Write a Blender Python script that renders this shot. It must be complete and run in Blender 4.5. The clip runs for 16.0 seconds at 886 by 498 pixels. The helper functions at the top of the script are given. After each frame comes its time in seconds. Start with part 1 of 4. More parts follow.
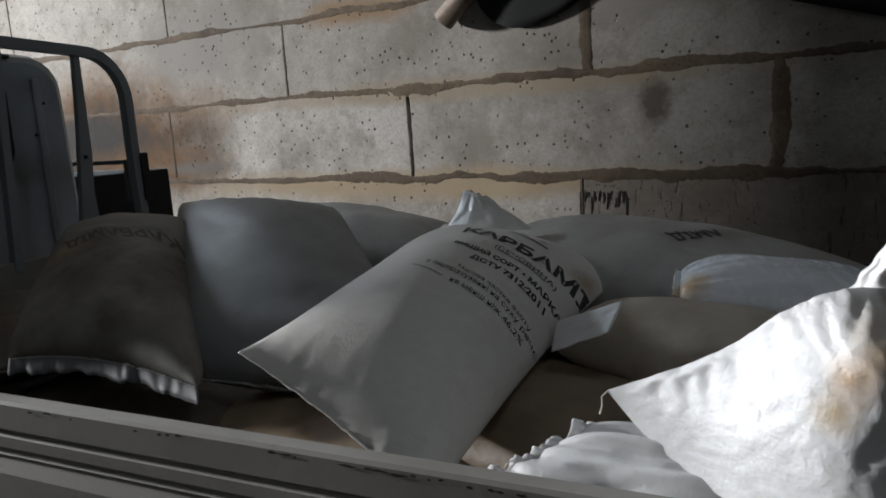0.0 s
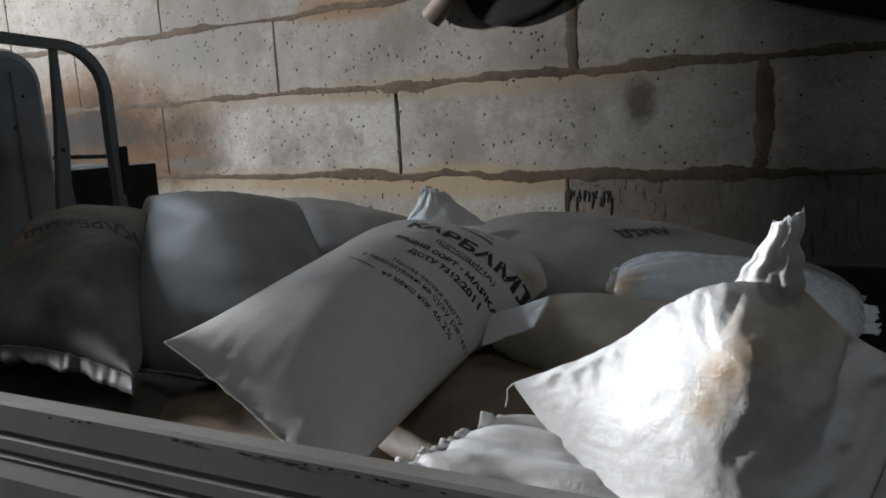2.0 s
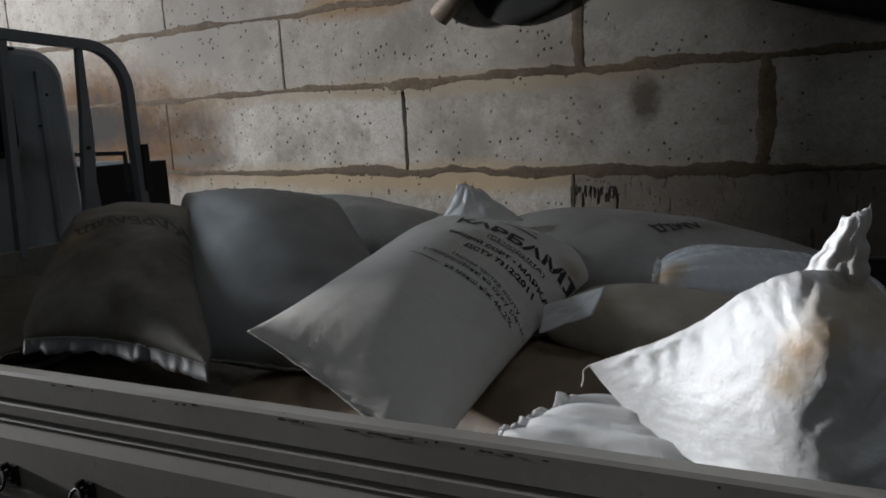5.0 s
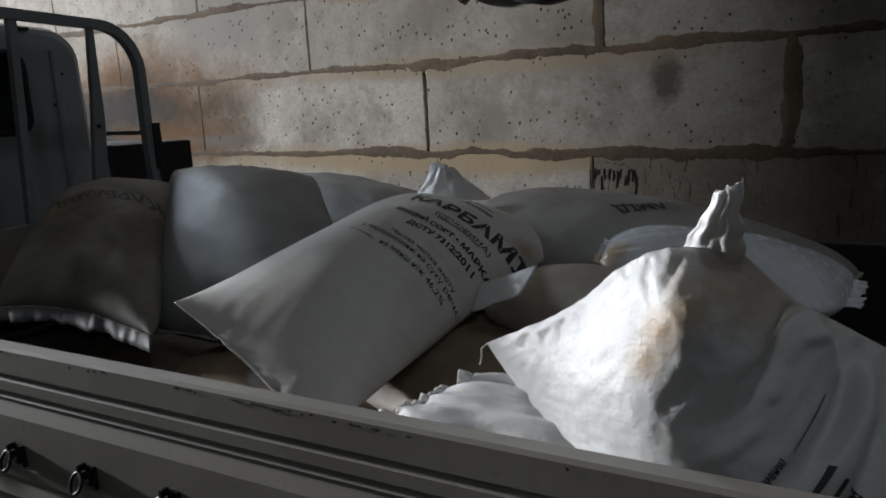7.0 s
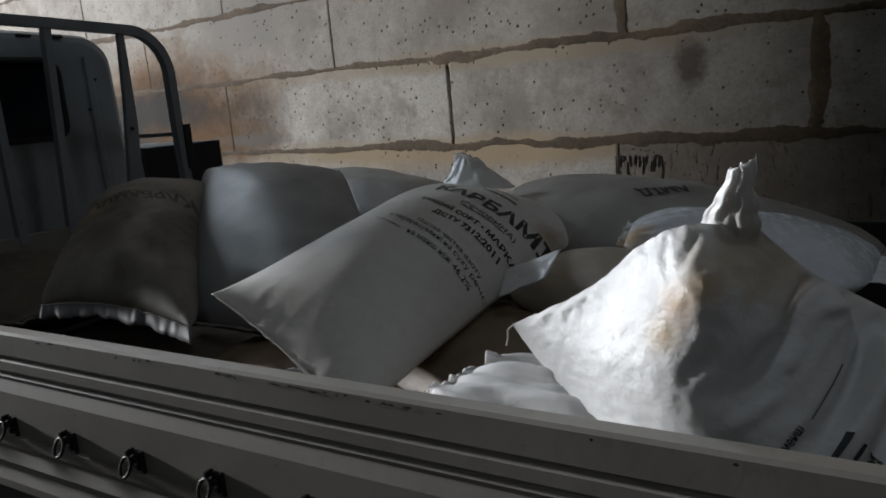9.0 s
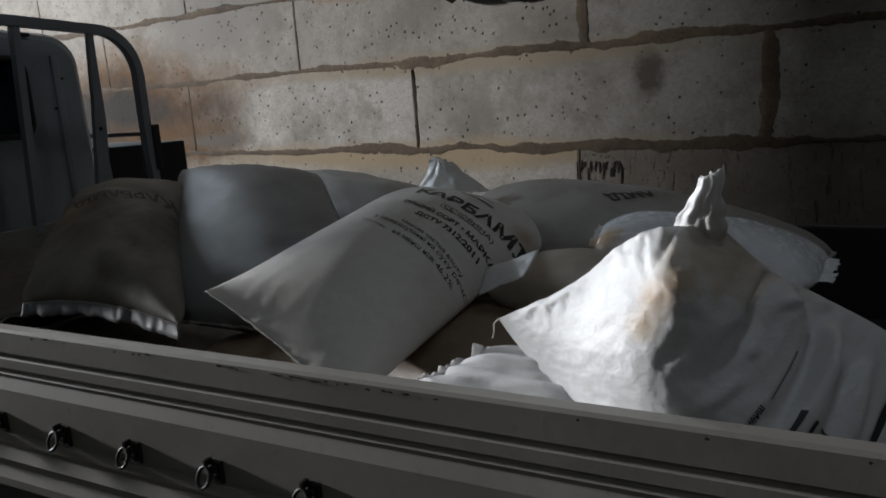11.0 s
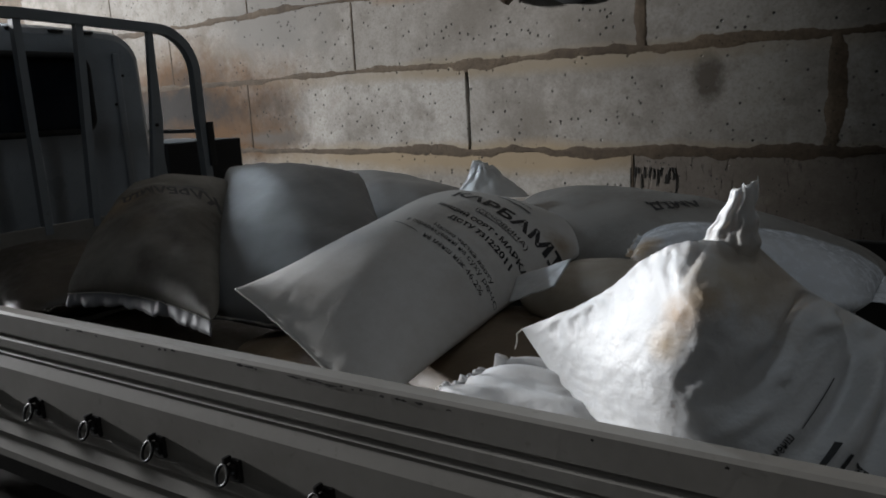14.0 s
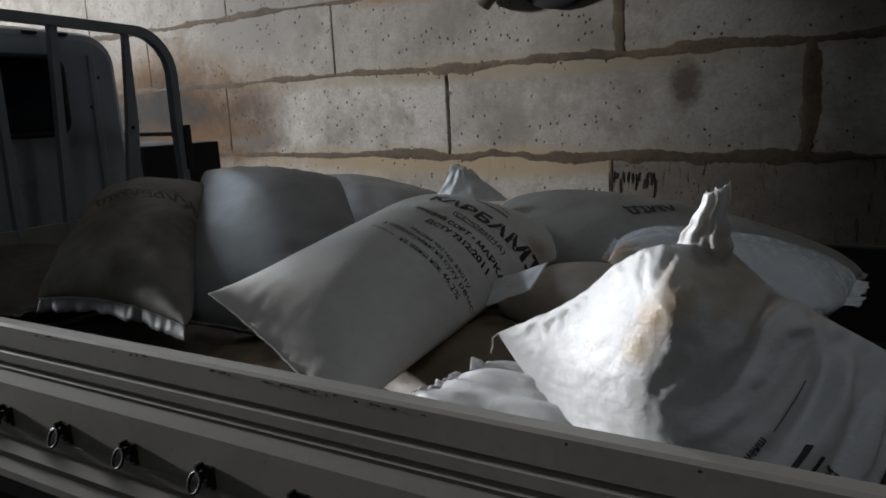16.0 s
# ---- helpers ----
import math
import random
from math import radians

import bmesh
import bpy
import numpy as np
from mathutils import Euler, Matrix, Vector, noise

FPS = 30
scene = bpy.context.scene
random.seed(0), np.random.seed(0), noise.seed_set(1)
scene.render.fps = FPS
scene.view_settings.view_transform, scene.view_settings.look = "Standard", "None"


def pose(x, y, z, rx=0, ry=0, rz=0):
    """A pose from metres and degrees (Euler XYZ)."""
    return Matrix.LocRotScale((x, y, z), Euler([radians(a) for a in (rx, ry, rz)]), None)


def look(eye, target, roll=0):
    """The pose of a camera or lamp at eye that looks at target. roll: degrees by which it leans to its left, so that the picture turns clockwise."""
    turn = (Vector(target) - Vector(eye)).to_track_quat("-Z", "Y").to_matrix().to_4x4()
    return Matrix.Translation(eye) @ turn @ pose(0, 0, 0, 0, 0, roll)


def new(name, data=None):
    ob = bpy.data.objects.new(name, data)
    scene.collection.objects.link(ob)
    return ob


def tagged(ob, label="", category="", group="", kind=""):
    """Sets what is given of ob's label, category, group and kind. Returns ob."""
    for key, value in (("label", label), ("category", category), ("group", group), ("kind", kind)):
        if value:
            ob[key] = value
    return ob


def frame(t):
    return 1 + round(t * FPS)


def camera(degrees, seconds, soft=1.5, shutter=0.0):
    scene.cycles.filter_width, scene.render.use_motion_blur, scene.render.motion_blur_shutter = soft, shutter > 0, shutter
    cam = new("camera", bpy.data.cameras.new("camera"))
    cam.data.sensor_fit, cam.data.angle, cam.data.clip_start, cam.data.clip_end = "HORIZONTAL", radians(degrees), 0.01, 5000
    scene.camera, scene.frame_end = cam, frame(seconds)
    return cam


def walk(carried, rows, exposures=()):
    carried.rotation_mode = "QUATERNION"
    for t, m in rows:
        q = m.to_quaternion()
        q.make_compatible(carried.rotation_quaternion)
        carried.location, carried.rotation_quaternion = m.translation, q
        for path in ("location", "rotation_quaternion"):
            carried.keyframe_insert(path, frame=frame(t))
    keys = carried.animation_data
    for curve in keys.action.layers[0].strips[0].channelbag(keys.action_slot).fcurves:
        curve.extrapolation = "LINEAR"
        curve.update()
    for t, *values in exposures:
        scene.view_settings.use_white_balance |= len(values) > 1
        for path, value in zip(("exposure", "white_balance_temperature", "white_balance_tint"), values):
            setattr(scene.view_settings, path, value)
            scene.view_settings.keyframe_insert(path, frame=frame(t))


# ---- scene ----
cam = camera(63.1, 16.0, soft=1.8)
PATH = [
    (0, (0.062, 0.236, 1.656), (-0.918, 1.945, 1.309), -3.4),
    (0.5, (0.067, 0.243, 1.654), (-0.887, 1.966, 1.306), -3.4),
    (1, (0.099, 0.257, 1.649), (-0.867, 1.972, 1.295), -3.8),
    (1.5, (0.141, 0.281, 1.647), (-0.838, 1.989, 1.296), -3.1),
    (2, (0.175, 0.295, 1.64), (-0.819, 1.995, 1.292), -2.8),
    (2.5, (0.193, 0.295, 1.633), (-0.815, 1.985, 1.273), -2.9),
    (3, (0.183, 0.274, 1.639), (-0.855, 1.942, 1.262), -3.5),
    (3.5, (0.133, 0.23, 1.664), (-0.87, 1.93, 1.341), -2.4),
    (3.7, (0.117, 0.207, 1.664), (-0.894, 1.904, 1.348), -2.6),
    (5.8, (0.099, 0.154, 1.645), (-0.839, 1.876, 1.252), -3.0),
    (6, (0.132, 0.184, 1.641), (-0.816, 1.901, 1.246), -2.9),
    (6.5, (0.22, 0.248, 1.652), (-0.792, 1.931, 1.276), -2.8),
    (7, (0.277, 0.278, 1.632), (-0.803, 1.914, 1.233), -2.7),
    (7.5, (0.312, 0.291, 1.636), (-0.794, 1.908, 1.233), -3.5),
    (8, (0.31, 0.285, 1.635), (-0.812, 1.893, 1.238), -3.6),
    (8.5, (0.31, 0.279, 1.634), (-0.824, 1.878, 1.239), -3.5),
    (9, (0.301, 0.25, 1.628), (-0.843, 1.838, 1.216), -4.7),
    (9.5, (0.278, 0.181, 1.636), (-0.768, 1.833, 1.216), -5.3),
    (10, (0.266, 0.121, 1.637), (-0.738, 1.796, 1.205), -3.6),
    (10.2, (0.267, 0.115, 1.644), (-0.729, 1.797, 1.218), -3.4),
    (12.3, (0.357, 0.255, 1.637), (-0.79, 1.843, 1.231), -4.3),
    (12.5, (0.343, 0.247, 1.64), (-0.797, 1.837, 1.225), -4.1),
    (13, (0.326, 0.223, 1.639), (-0.824, 1.803, 1.216), -4.3),
    (13.5, (0.314, 0.205, 1.64), (-0.864, 1.768, 1.231), -3.3),
    (14, (0.326, 0.208, 1.641), (-0.846, 1.778, 1.241), -2.8),
    (14.5, (0.332, 0.214, 1.641), (-0.808, 1.81, 1.249), -2.9),
    (15, (0.323, 0.215, 1.642), (-0.834, 1.798, 1.25), -3.0),
    (15.5, (0.326, 0.22, 1.64), (-0.832, 1.804, 1.253), -2.9),
    (16, (0.33, 0.217, 1.639), (-0.801, 1.82, 1.248), -2.5),
]
walk(cam, [(t, look(eye, target, roll)) for t, eye, target, roll in PATH],
     exposures=[(0, 0.02), (2.0, -0.03), (3.5, -0.27), (6.0, -0.18), (7.0, -0.22), (9.0, -0.27), (10.0, -0.28), (13.5, -0.26), (16.0, -0.26)])

# ---- world, light ----
world = bpy.data.worlds.new("sky")
scene.world = world
world.use_nodes = True
wn = world.node_tree
sky = wn.nodes.new("ShaderNodeTexSky")
sky.sky_type = "NISHITA"
sky.sun_disc = False
sky.sun_elevation = radians(35)
sky.sun_rotation = radians(250)
wn.links.new(sky.outputs[0], wn.nodes["Background"].inputs[0])
wn.nodes["Background"].inputs[1].default_value = 0.05


def area_lamp(name, eye, target, sx, sy, watts, colour):
    data = bpy.data.lights.new(name, "AREA")
    data.shape, data.size, data.size_y, data.energy, data.color = "RECTANGLE", sx, sy, watts, colour
    ob = new(name, data)
    ob.matrix_world = look(eye, target)
    return ob


# daylight that falls through the opening in the end wall
area_lamp("daylight_opening", (-16.8, -1.5, 4.3), (0.0, 1.2, 1.3), 0.9, 0.9, 5000, (0.955, 0.97, 1.0))
# daylight through the high window in the block wall
area_lamp("daylight_high_window", (-10.0, 4.38, 4.75), (-0.8, 1.6, 1.3), 0.6, 0.6, 470, (0.74, 0.87, 1.0))
# added fill lamp behind the camera, with no known source there
area_lamp("front_fill", (3.2, -2.72, 4.6), (-0.2, 1.3, 1.3), 0.5, 0.5, 15, (0.88, 0.95, 1.0))
# added overhead fill that lifts the right-hand sacks, no known source
area_lamp("overhead_fill", (1.5, 2.4, 9.95), (0.1, 1.5, 1.3), 0.8, 0.8, 50, (0.78, 0.89, 1.0))







# ---- materials ----
def nodes_of(name, rough=0.6, metal=0.0, spec=0.5):
    m = bpy.data.materials.new(name)
    m.use_nodes = True
    nt = m.node_tree
    b = nt.nodes["Principled BSDF"]
    b.inputs["Roughness"].default_value = rough
    b.inputs["Metallic"].default_value = metal
    b.inputs["Specular IOR Level"].default_value = spec
    return m, nt, b


def nd(nt, kind, **inputs):
    n = nt.nodes.new("ShaderNode" + kind)
    for k, v in inputs.items():
        n.inputs[k.replace("_", " ")].default_value = v
    return n


def noise_tex(nt, vec, scale, detail=4.0, rough=0.6):
    n = nd(nt, "TexNoise", Scale=scale, Detail=detail, Roughness=rough)
    nt.links.new(vec, n.inputs["Vector"])
    return n.outputs["Fac"]


def ramp(nt, fac, stops):
    r = nt.nodes.new("ShaderNodeValToRGB")
    el = r.color_ramp.elements
    while len(el) < len(stops):
        el.new(0.5)
    for e, (p, c) in zip(el, stops):
        e.position = p
        e.color = (*c, 1) if len(c) == 3 else c
    nt.links.new(fac, r.inputs[0])
    return r.outputs[0]


def grey(v):
    return (v, v, v)


def mix(nt, fac, a, b, mode="MIX"):
    n = nt.nodes.new("ShaderNodeMix")
    n.data_type, n.blend_type = "RGBA", mode
    for s, v in ((0, fac), (6, a), (7, b)):
        if isinstance(v, bpy.types.NodeSocket):
            nt.links.new(v, n.inputs[s])
        else:
            n.inputs[s].default_value = v if s == 0 else (*v, 1)
    return n.outputs[2]


def mapped(nt, scale=(1, 1, 1), source="Object"):
    tc = nt.nodes.new("ShaderNodeTexCoord")
    mp = nt.nodes.new("ShaderNodeMapping")
    mp.inputs["Scale"].default_value = scale
    nt.links.new(tc.outputs[source], mp.inputs["Vector"])
    return mp.outputs[0]


def bump(nt, b, height, strength, dist, chain=None):
    n = nd(nt, "Bump", Strength=strength, Distance=dist)
    nt.links.new(height, n.inputs["Height"])
    if chain is not None:
        nt.links.new(chain.outputs[0], n.inputs["Normal"])
    nt.links.new(n.outputs[0], b.inputs["Normal"])
    return n


def sack_material(name, base, dirt, dirt_amount, rough=0.42, spots=None, film=False):
    """Woven polypropylene: fine weave, grime clouds, creases; spots: (place, radius, colour) stains."""
    m, nt, b = nodes_of(name, rough, 0, 0.45)
    uv = mapped(nt, (1, 1, 1), "UV")
    ob = mapped(nt)
    big = noise_tex(nt, ob, 5.0, 5, 0.62)
    fine = noise_tex(nt, ob, 38.0, 4, 0.7)
    lo = 0.62 - 0.3 * dirt_amount
    col = mix(nt, ramp(nt, big, [(lo, grey(0)), (lo + 0.3, grey(min(1, dirt_amount + 0.15)))]), base, dirt)
    col = mix(nt, ramp(nt, fine, [(0.35, grey(0.22)), (0.62, grey(0))]), col, dirt)
    for place, radius, colour in spots or ():
        geo = nt.nodes.new("ShaderNodeNewGeometry")
        d = nt.nodes.new("ShaderNodeVectorMath")
        d.operation = "DISTANCE"
        nt.links.new(geo.outputs["Position"], d.inputs[0])
        d.inputs[1].default_value = place
        add = nt.nodes.new("ShaderNodeMath")
        add.operation = "MULTIPLY_ADD"
        nt.links.new(noise_tex(nt, ob, 22.0, 5, 0.7), add.inputs[0])
        add.inputs[1].default_value = radius * 1.3
        nt.links.new(d.outputs["Value"], add.inputs[2])
        mask = ramp(nt, add.outputs[0], [(radius * 0.75, grey(0.85)), (radius * 1.75, grey(0))])
        col = mix(nt, mask, col, colour)
    nt.links.new(col, b.inputs["Base Color"])
    wv = nd(nt, "TexWave", Scale=95.0, Distortion=0.6, Detail=1.0)
    wv.wave_type, wv.bands_direction = "BANDS", "X"
    nt.links.new(uv, wv.inputs["Vector"])
    wv2 = nd(nt, "TexWave", Scale=95.0, Distortion=0.6, Detail=1.0)
    wv2.wave_type, wv2.bands_direction = "BANDS", "Y"
    nt.links.new(uv, wv2.inputs["Vector"])
    weave = mix(nt, 0.5, wv.outputs["Color"], wv2.outputs["Color"])
    n1 = bump(nt, b, weave, 0.16, 0.0012)
    crease = nd(nt, "TexNoise", Scale=11.0, Detail=3.0, Roughness=0.5, Distortion=0.25)
    nt.links.new(ob, crease.inputs["Vector"])
    n2 = bump(nt, b, crease.outputs["Fac"], 0.22, 0.012, n1)
    grain = noise_tex(nt, ob, 160.0, 2, 0.6)
    last = bump(nt, b, grain, 0.22, 0.002, n2)
    if film:
        b.inputs["Subsurface Weight"].default_value = 0.15
        b.inputs["Subsurface Scale"].default_value = 0.03
        b.inputs["Subsurface Radius"].default_value = (1.0, 0.9, 0.8)
        cr = nd(nt, 'TexNoise', Scale=75.0, Detail=2.0, Distortion=1.2)
        nt.links.new(ob, cr.inputs['Vector'])
        bump(nt, b, cr.outputs['Fac'], 0.20, 0.004, last)
    nt.links.new(ramp(nt, fine, [(0.3, grey(rough - 0.12)), (0.7, grey(rough + 0.16))]), b.inputs["Roughness"])
    return m


def concrete_material(name, base, dark, pit_scale, streak=False, stains=()):
    m, nt, b = nodes_of(name, 0.9, 0, 0.25)
    geo = nt.nodes.new("ShaderNodeNewGeometry")
    pos = geo.outputs["Position"]
    info = nt.nodes.new("ShaderNodeObjectInfo")
    big = noise_tex(nt, pos, 1.3, 7, 0.68)
    mid = noise_tex(nt, pos, 6.5, 7, 0.72)
    fine = noise_tex(nt, pos, 60.0, 4, 0.7)
    pale = tuple(min(1.0, c * 1.35) for c in base)
    col = mix(nt, ramp(nt, big, [(0.38, grey(0.7)), (0.58, grey(0))]), base, dark)
    col = mix(nt, ramp(nt, mid, [(0.34, grey(0.5)), (0.50, grey(0))]), col, dark)
    col = mix(nt, ramp(nt, noise_tex(nt, pos, 4.2, 7, 0.75), [(0.52, grey(0)), (0.70, grey(0.5))]), col, pale)
    col = mix(nt, ramp(nt, fine, [(0.3, grey(0.45)), (0.55, grey(0))]), col, dark)
    col = mix(nt, ramp(nt, info.outputs["Random"], [(0, grey(0)), (1, grey(0.5))]), col, dark)
    for place, radius, colour, squash in stains:
        sub = nt.nodes.new("ShaderNodeVectorMath")
        sub.operation = "SUBTRACT"
        nt.links.new(pos, sub.inputs[0])
        sub.inputs[1].default_value = place
        sc = nt.nodes.new("ShaderNodeVectorMath")
        sc.operation = "MULTIPLY"
        nt.links.new(sub.outputs[0], sc.inputs[0])
        sc.inputs[1].default_value = (1 / radius, 0, squash / radius)
        ln = nt.nodes.new("ShaderNodeVectorMath")
        ln.operation = "LENGTH"
        nt.links.new(sc.outputs[0], ln.inputs[0])
        add = nt.nodes.new("ShaderNodeMath")
        add.operation = "MULTIPLY_ADD"
        nt.links.new(noise_tex(nt, pos, 2.6 / radius ** 0.6, 6, 0.7), add.inputs[0])
        add.inputs[1].default_value = 1.3
        nt.links.new(ln.outputs["Value"], add.inputs[2])
        half = nt.nodes.new("ShaderNodeMath")
        half.operation = "MULTIPLY"
        nt.links.new(add.outputs[0], half.inputs[0])
        half.inputs[1].default_value = 0.5
        col = mix(nt, ramp(nt, half.outputs[0], [(0.50, grey(0.97)), (0.80, grey(0))]), col, colour)
    # air holes in the cast face
    vor = nd(nt, "TexVoronoi", Scale=pit_scale, Randomness=1.0)
    nt.links.new(pos, vor.inputs["Vector"])
    hole = ramp(nt, vor.outputs["Distance"], [(0.08, grey(1)), (0.19, grey(0))])
    gate = ramp(nt, noise_tex(nt, pos, 5.0, 3, 0.6), [(0.44, grey(0)), (0.54, grey(1))])
    pits = mix(nt, 1.0, hole, gate, "MULTIPLY")
    col = mix(nt, pits, col, (0.03, 0.028, 0.025))
    if streak:
        sv = nt.nodes.new("ShaderNodeMapping")
        sv.inputs["Scale"].default_value = (46, 46, 7)
        nt.links.new(pos, sv.inputs["Vector"])
        st = noise_tex(nt, sv.outputs[0], 1.0, 3, 0.6)
        smask = ramp(nt, st, [(0.60, grey(0)), (0.70, grey(0.8))])
        col = mix(nt, smask, col, (0.06, 0.045, 0.035))
        n0 = bump(nt, b, smask, 0.6, -0.02)
    else:
        n0 = None
    nt.links.new(col, b.inputs["Base Color"])
    n1 = bump(nt, b, pits, 0.8, -0.012, n0)
    n2 = bump(nt, b, mid, 0.35, 0.012, n1)
    bump(nt, b, fine, 0.35, 0.005, n2)
    return m


def paint_material(name, base, wear, rough=0.5, amount=0.3, metal=0.0):
    m, nt, b = nodes_of(name, rough, metal, 0.4)
    ob = mapped(nt, (1, 1, 1))
    big = noise_tex(nt, ob, 3.0, 5, 0.65)
    fine = noise_tex(nt, ob, 42.0, 5, 0.7)
    col = mix(nt, ramp(nt, big, [(0.4, grey(amount)), (0.65, grey(0))]), base, wear)
    col = mix(nt, ramp(nt, fine, [(0.28, grey(0.6)), (0.40, grey(0))]), col, wear)
    nt.links.new(col, b.inputs["Base Color"])
    nt.links.new(ramp(nt, big, [(0.3, grey(rough - 0.1)), (0.7, grey(rough + 0.2))]), b.inputs["Roughness"])
    bump(nt, b, fine, 0.12, 0.003)
    return m


def plain(name, base, rough=0.6, metal=0.0, var=0.25):
    m, nt, b = nodes_of(name, rough, metal)
    f = noise_tex(nt, mapped(nt), 25.0, 5, 0.65)
    dark = tuple(c * (1 - var) for c in base)
    nt.links.new(ramp(nt, f, [(0.3, dark), (0.7, base)]), b.inputs["Base Color"])
    bump(nt, b, f, 0.15, 0.003)
    return m


WHITE = (0.58, 0.56, 0.53)
M_SACK = sack_material("woven_sack_white", WHITE, (0.40, 0.36, 0.30), 0.3, 0.45,
                       [((-0.80, 1.46, 1.375), 0.06, (0.34, 0.24, 0.14)), ((-0.79, 1.30, 1.36), 0.045, (0.36, 0.27, 0.17)), ((-0.41, 1.63, 1.31), 0.05, (0.30, 0.22, 0.14)), ((-0.84, 1.66, 1.39), 0.05, (0.36, 0.27, 0.17))])
M_CLEAN = sack_material("woven_sack_clean", (0.63, 0.632, 0.635), (0.47, 0.45, 0.42), 0.15, 0.38,
                        [((0.066, 0.988, 1.392), 0.030, (0.36, 0.22, 0.10)), ((0.098, 1.000, 1.414), 0.030, (0.40, 0.26, 0.12)), ((0.132, 1.074, 1.420), 0.075, (0.44, 0.36, 0.27)), ((0.055, 0.980, 1.360), 0.028, (0.50, 0.37, 0.22)), ((0.110, 1.035, 1.425), 0.05, (0.50, 0.43, 0.33)), ((0.150, 1.085, 1.395), 0.055, (0.42, 0.36, 0.29))], True)
# rear white sacks: dust, plus the shade they lie in painted into the base
M_DUSTY_SHADED = sack_material("woven_sack_dusty_shaded", (0.315, 0.303, 0.283), (0.15, 0.132, 0.105), 0.5)
M_DIRTY = sack_material("woven_sack_grimy", (0.20, 0.188, 0.163), (0.05, 0.04, 0.028), 0.75, 0.6, [((-1.62, 1.30, 1.39), 0.09, (0.26, 0.19, 0.11)), ((-1.40, 1.22, 1.35), 0.07, (0.10, 0.08, 0.055))])
# cloth deep in the heap, with the shade of the gaps in its base
M_UNDER_SHADED = sack_material("woven_sack_gap_shade", (0.085, 0.068, 0.05), (0.035, 0.027, 0.019), 0.7)
M_HEM = sack_material("woven_hem_grimy", (0.115, 0.118, 0.125), (0.08, 0.073, 0.066), 0.45, 0.6)
# white cloth greyed down, the cab's shade on it is in the colour
M_GREY_SHADED = sack_material("woven_sack_greyed_shade", (0.215, 0.217, 0.22), (0.13, 0.122, 0.11), 0.45, 0.5)
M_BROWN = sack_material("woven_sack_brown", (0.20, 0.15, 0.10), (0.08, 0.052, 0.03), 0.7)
M_TAN = sack_material("woven_sack_tan", (0.34, 0.295, 0.24), (0.16, 0.125, 0.085), 0.55)
M_LINER = sack_material("film_liner", (0.70, 0.73, 0.77), (0.5, 0.47, 0.43), 0.15, 0.22, [((-0.185, 1.52, 1.34), 0.05, (0.52, 0.33, 0.14))])
M_INK = plain("black_print", (0.02, 0.02, 0.022), 0.55)
M_INK_FADED = plain("faded_print", (0.13, 0.13, 0.13), 0.6, 0, 0.5)
M_THREAD = plain("stitch_thread", (0.62, 0.58, 0.5), 0.8)
M_BLOCK = concrete_material("cast_concrete", (0.42, 0.396, 0.362), (0.15, 0.13, 0.106), 19.0,
                            stains=[((-2.4, 4.36, 1.255), 3.4, (0.29, 0.225, 0.145), 24.0), ((-2.2, 4.36, 1.855), 2.8, (0.26, 0.215, 0.155), 26.0), ((-5.75, 4.36, 1.76), 2.0, (0.13, 0.062, 0.017), 3.0), ((-5.95, 4.36, 1.60), 1.9, (0.02, 0.018, 0.016), 3.2), ((-5.05, 4.36, 1.40), 1.2, (0.10, 0.05, 0.017), 4.4), ((-4.55, 4.36, 1.40), 0.6, (0.11, 0.095, 0.08), 7.0),
                                    ((-0.905, 4.36, 1.69), 0.12, (0.10, 0.085, 0.068), 0.7), ((-4.4, 4.36, 2.33), 0.9, (0.22, 0.205, 0.185), 2.0), ((-2.9, 4.36, 2.42), 0.6, (0.22, 0.15, 0.09), 5.0), ((-1.2, 4.36, 2.32), 1.0, (0.26, 0.24, 0.21), 4.0)])
M_BLOCK_ROUGH = concrete_material("rough_concrete", (0.25, 0.22, 0.19), (0.12, 0.10, 0.08), 34.0, True)
M_MORTAR = concrete_material("brown_mortar", (0.165, 0.124, 0.084), (0.045, 0.033, 0.023), 40.0)
M_BOARD = paint_material("grey_green_board_paint", (0.275, 0.26, 0.236), (0.15, 0.137, 0.117), 0.66, 0.5)
M_CAB = paint_material("pale_cab_paint", (0.27, 0.292, 0.315), (0.14, 0.15, 0.155), 0.34, 0.35)
M_GUARD = paint_material("guard_paint", (0.24, 0.265, 0.285), (0.13, 0.13, 0.13), 0.36, 0.3)
M_RUBBER = plain("black_rubber", (0.012, 0.012, 0.012), 0.7)
M_STEEL = plain("dark_steel", (0.016, 0.015, 0.014), 0.42, 0.25)
M_RUST = plain("rusty_pipe", (0.16, 0.12, 0.09), 0.55, 0.5, 0.5)
M_CHIP = plain("bare_chipped_paint", (0.018, 0.015, 0.012), 0.8)
M_FLAT_BLACK = plain("flat_black", (0.006, 0.006, 0.006), 0.9)
M_FLOOR = concrete_material("floor_concrete", (0.045, 0.043, 0.04), (0.03, 0.028, 0.026), 20.0)
M_PLASTER = concrete_material("grey_plaster", (0.035, 0.034, 0.033), (0.022, 0.021, 0.02), 15.0)
M_CHASSIS = plain("chassis_black", (0.02, 0.02, 0.02), 0.6, 0.2)
# near black: the shade on the far drop side is in this colour
M_BED_SHADED = plain("bed_steel_shaded", (0.022, 0.02, 0.017), 0.7, 0.2)


def glass_material():
    m, nt, b = nodes_of("tinted_glass", 0.05, 0, 0.5)
    b.inputs["Base Color"].default_value = (0.02, 0.03, 0.045, 1)
    b.inputs["Transmission Weight"].default_value = 0.6
    return m


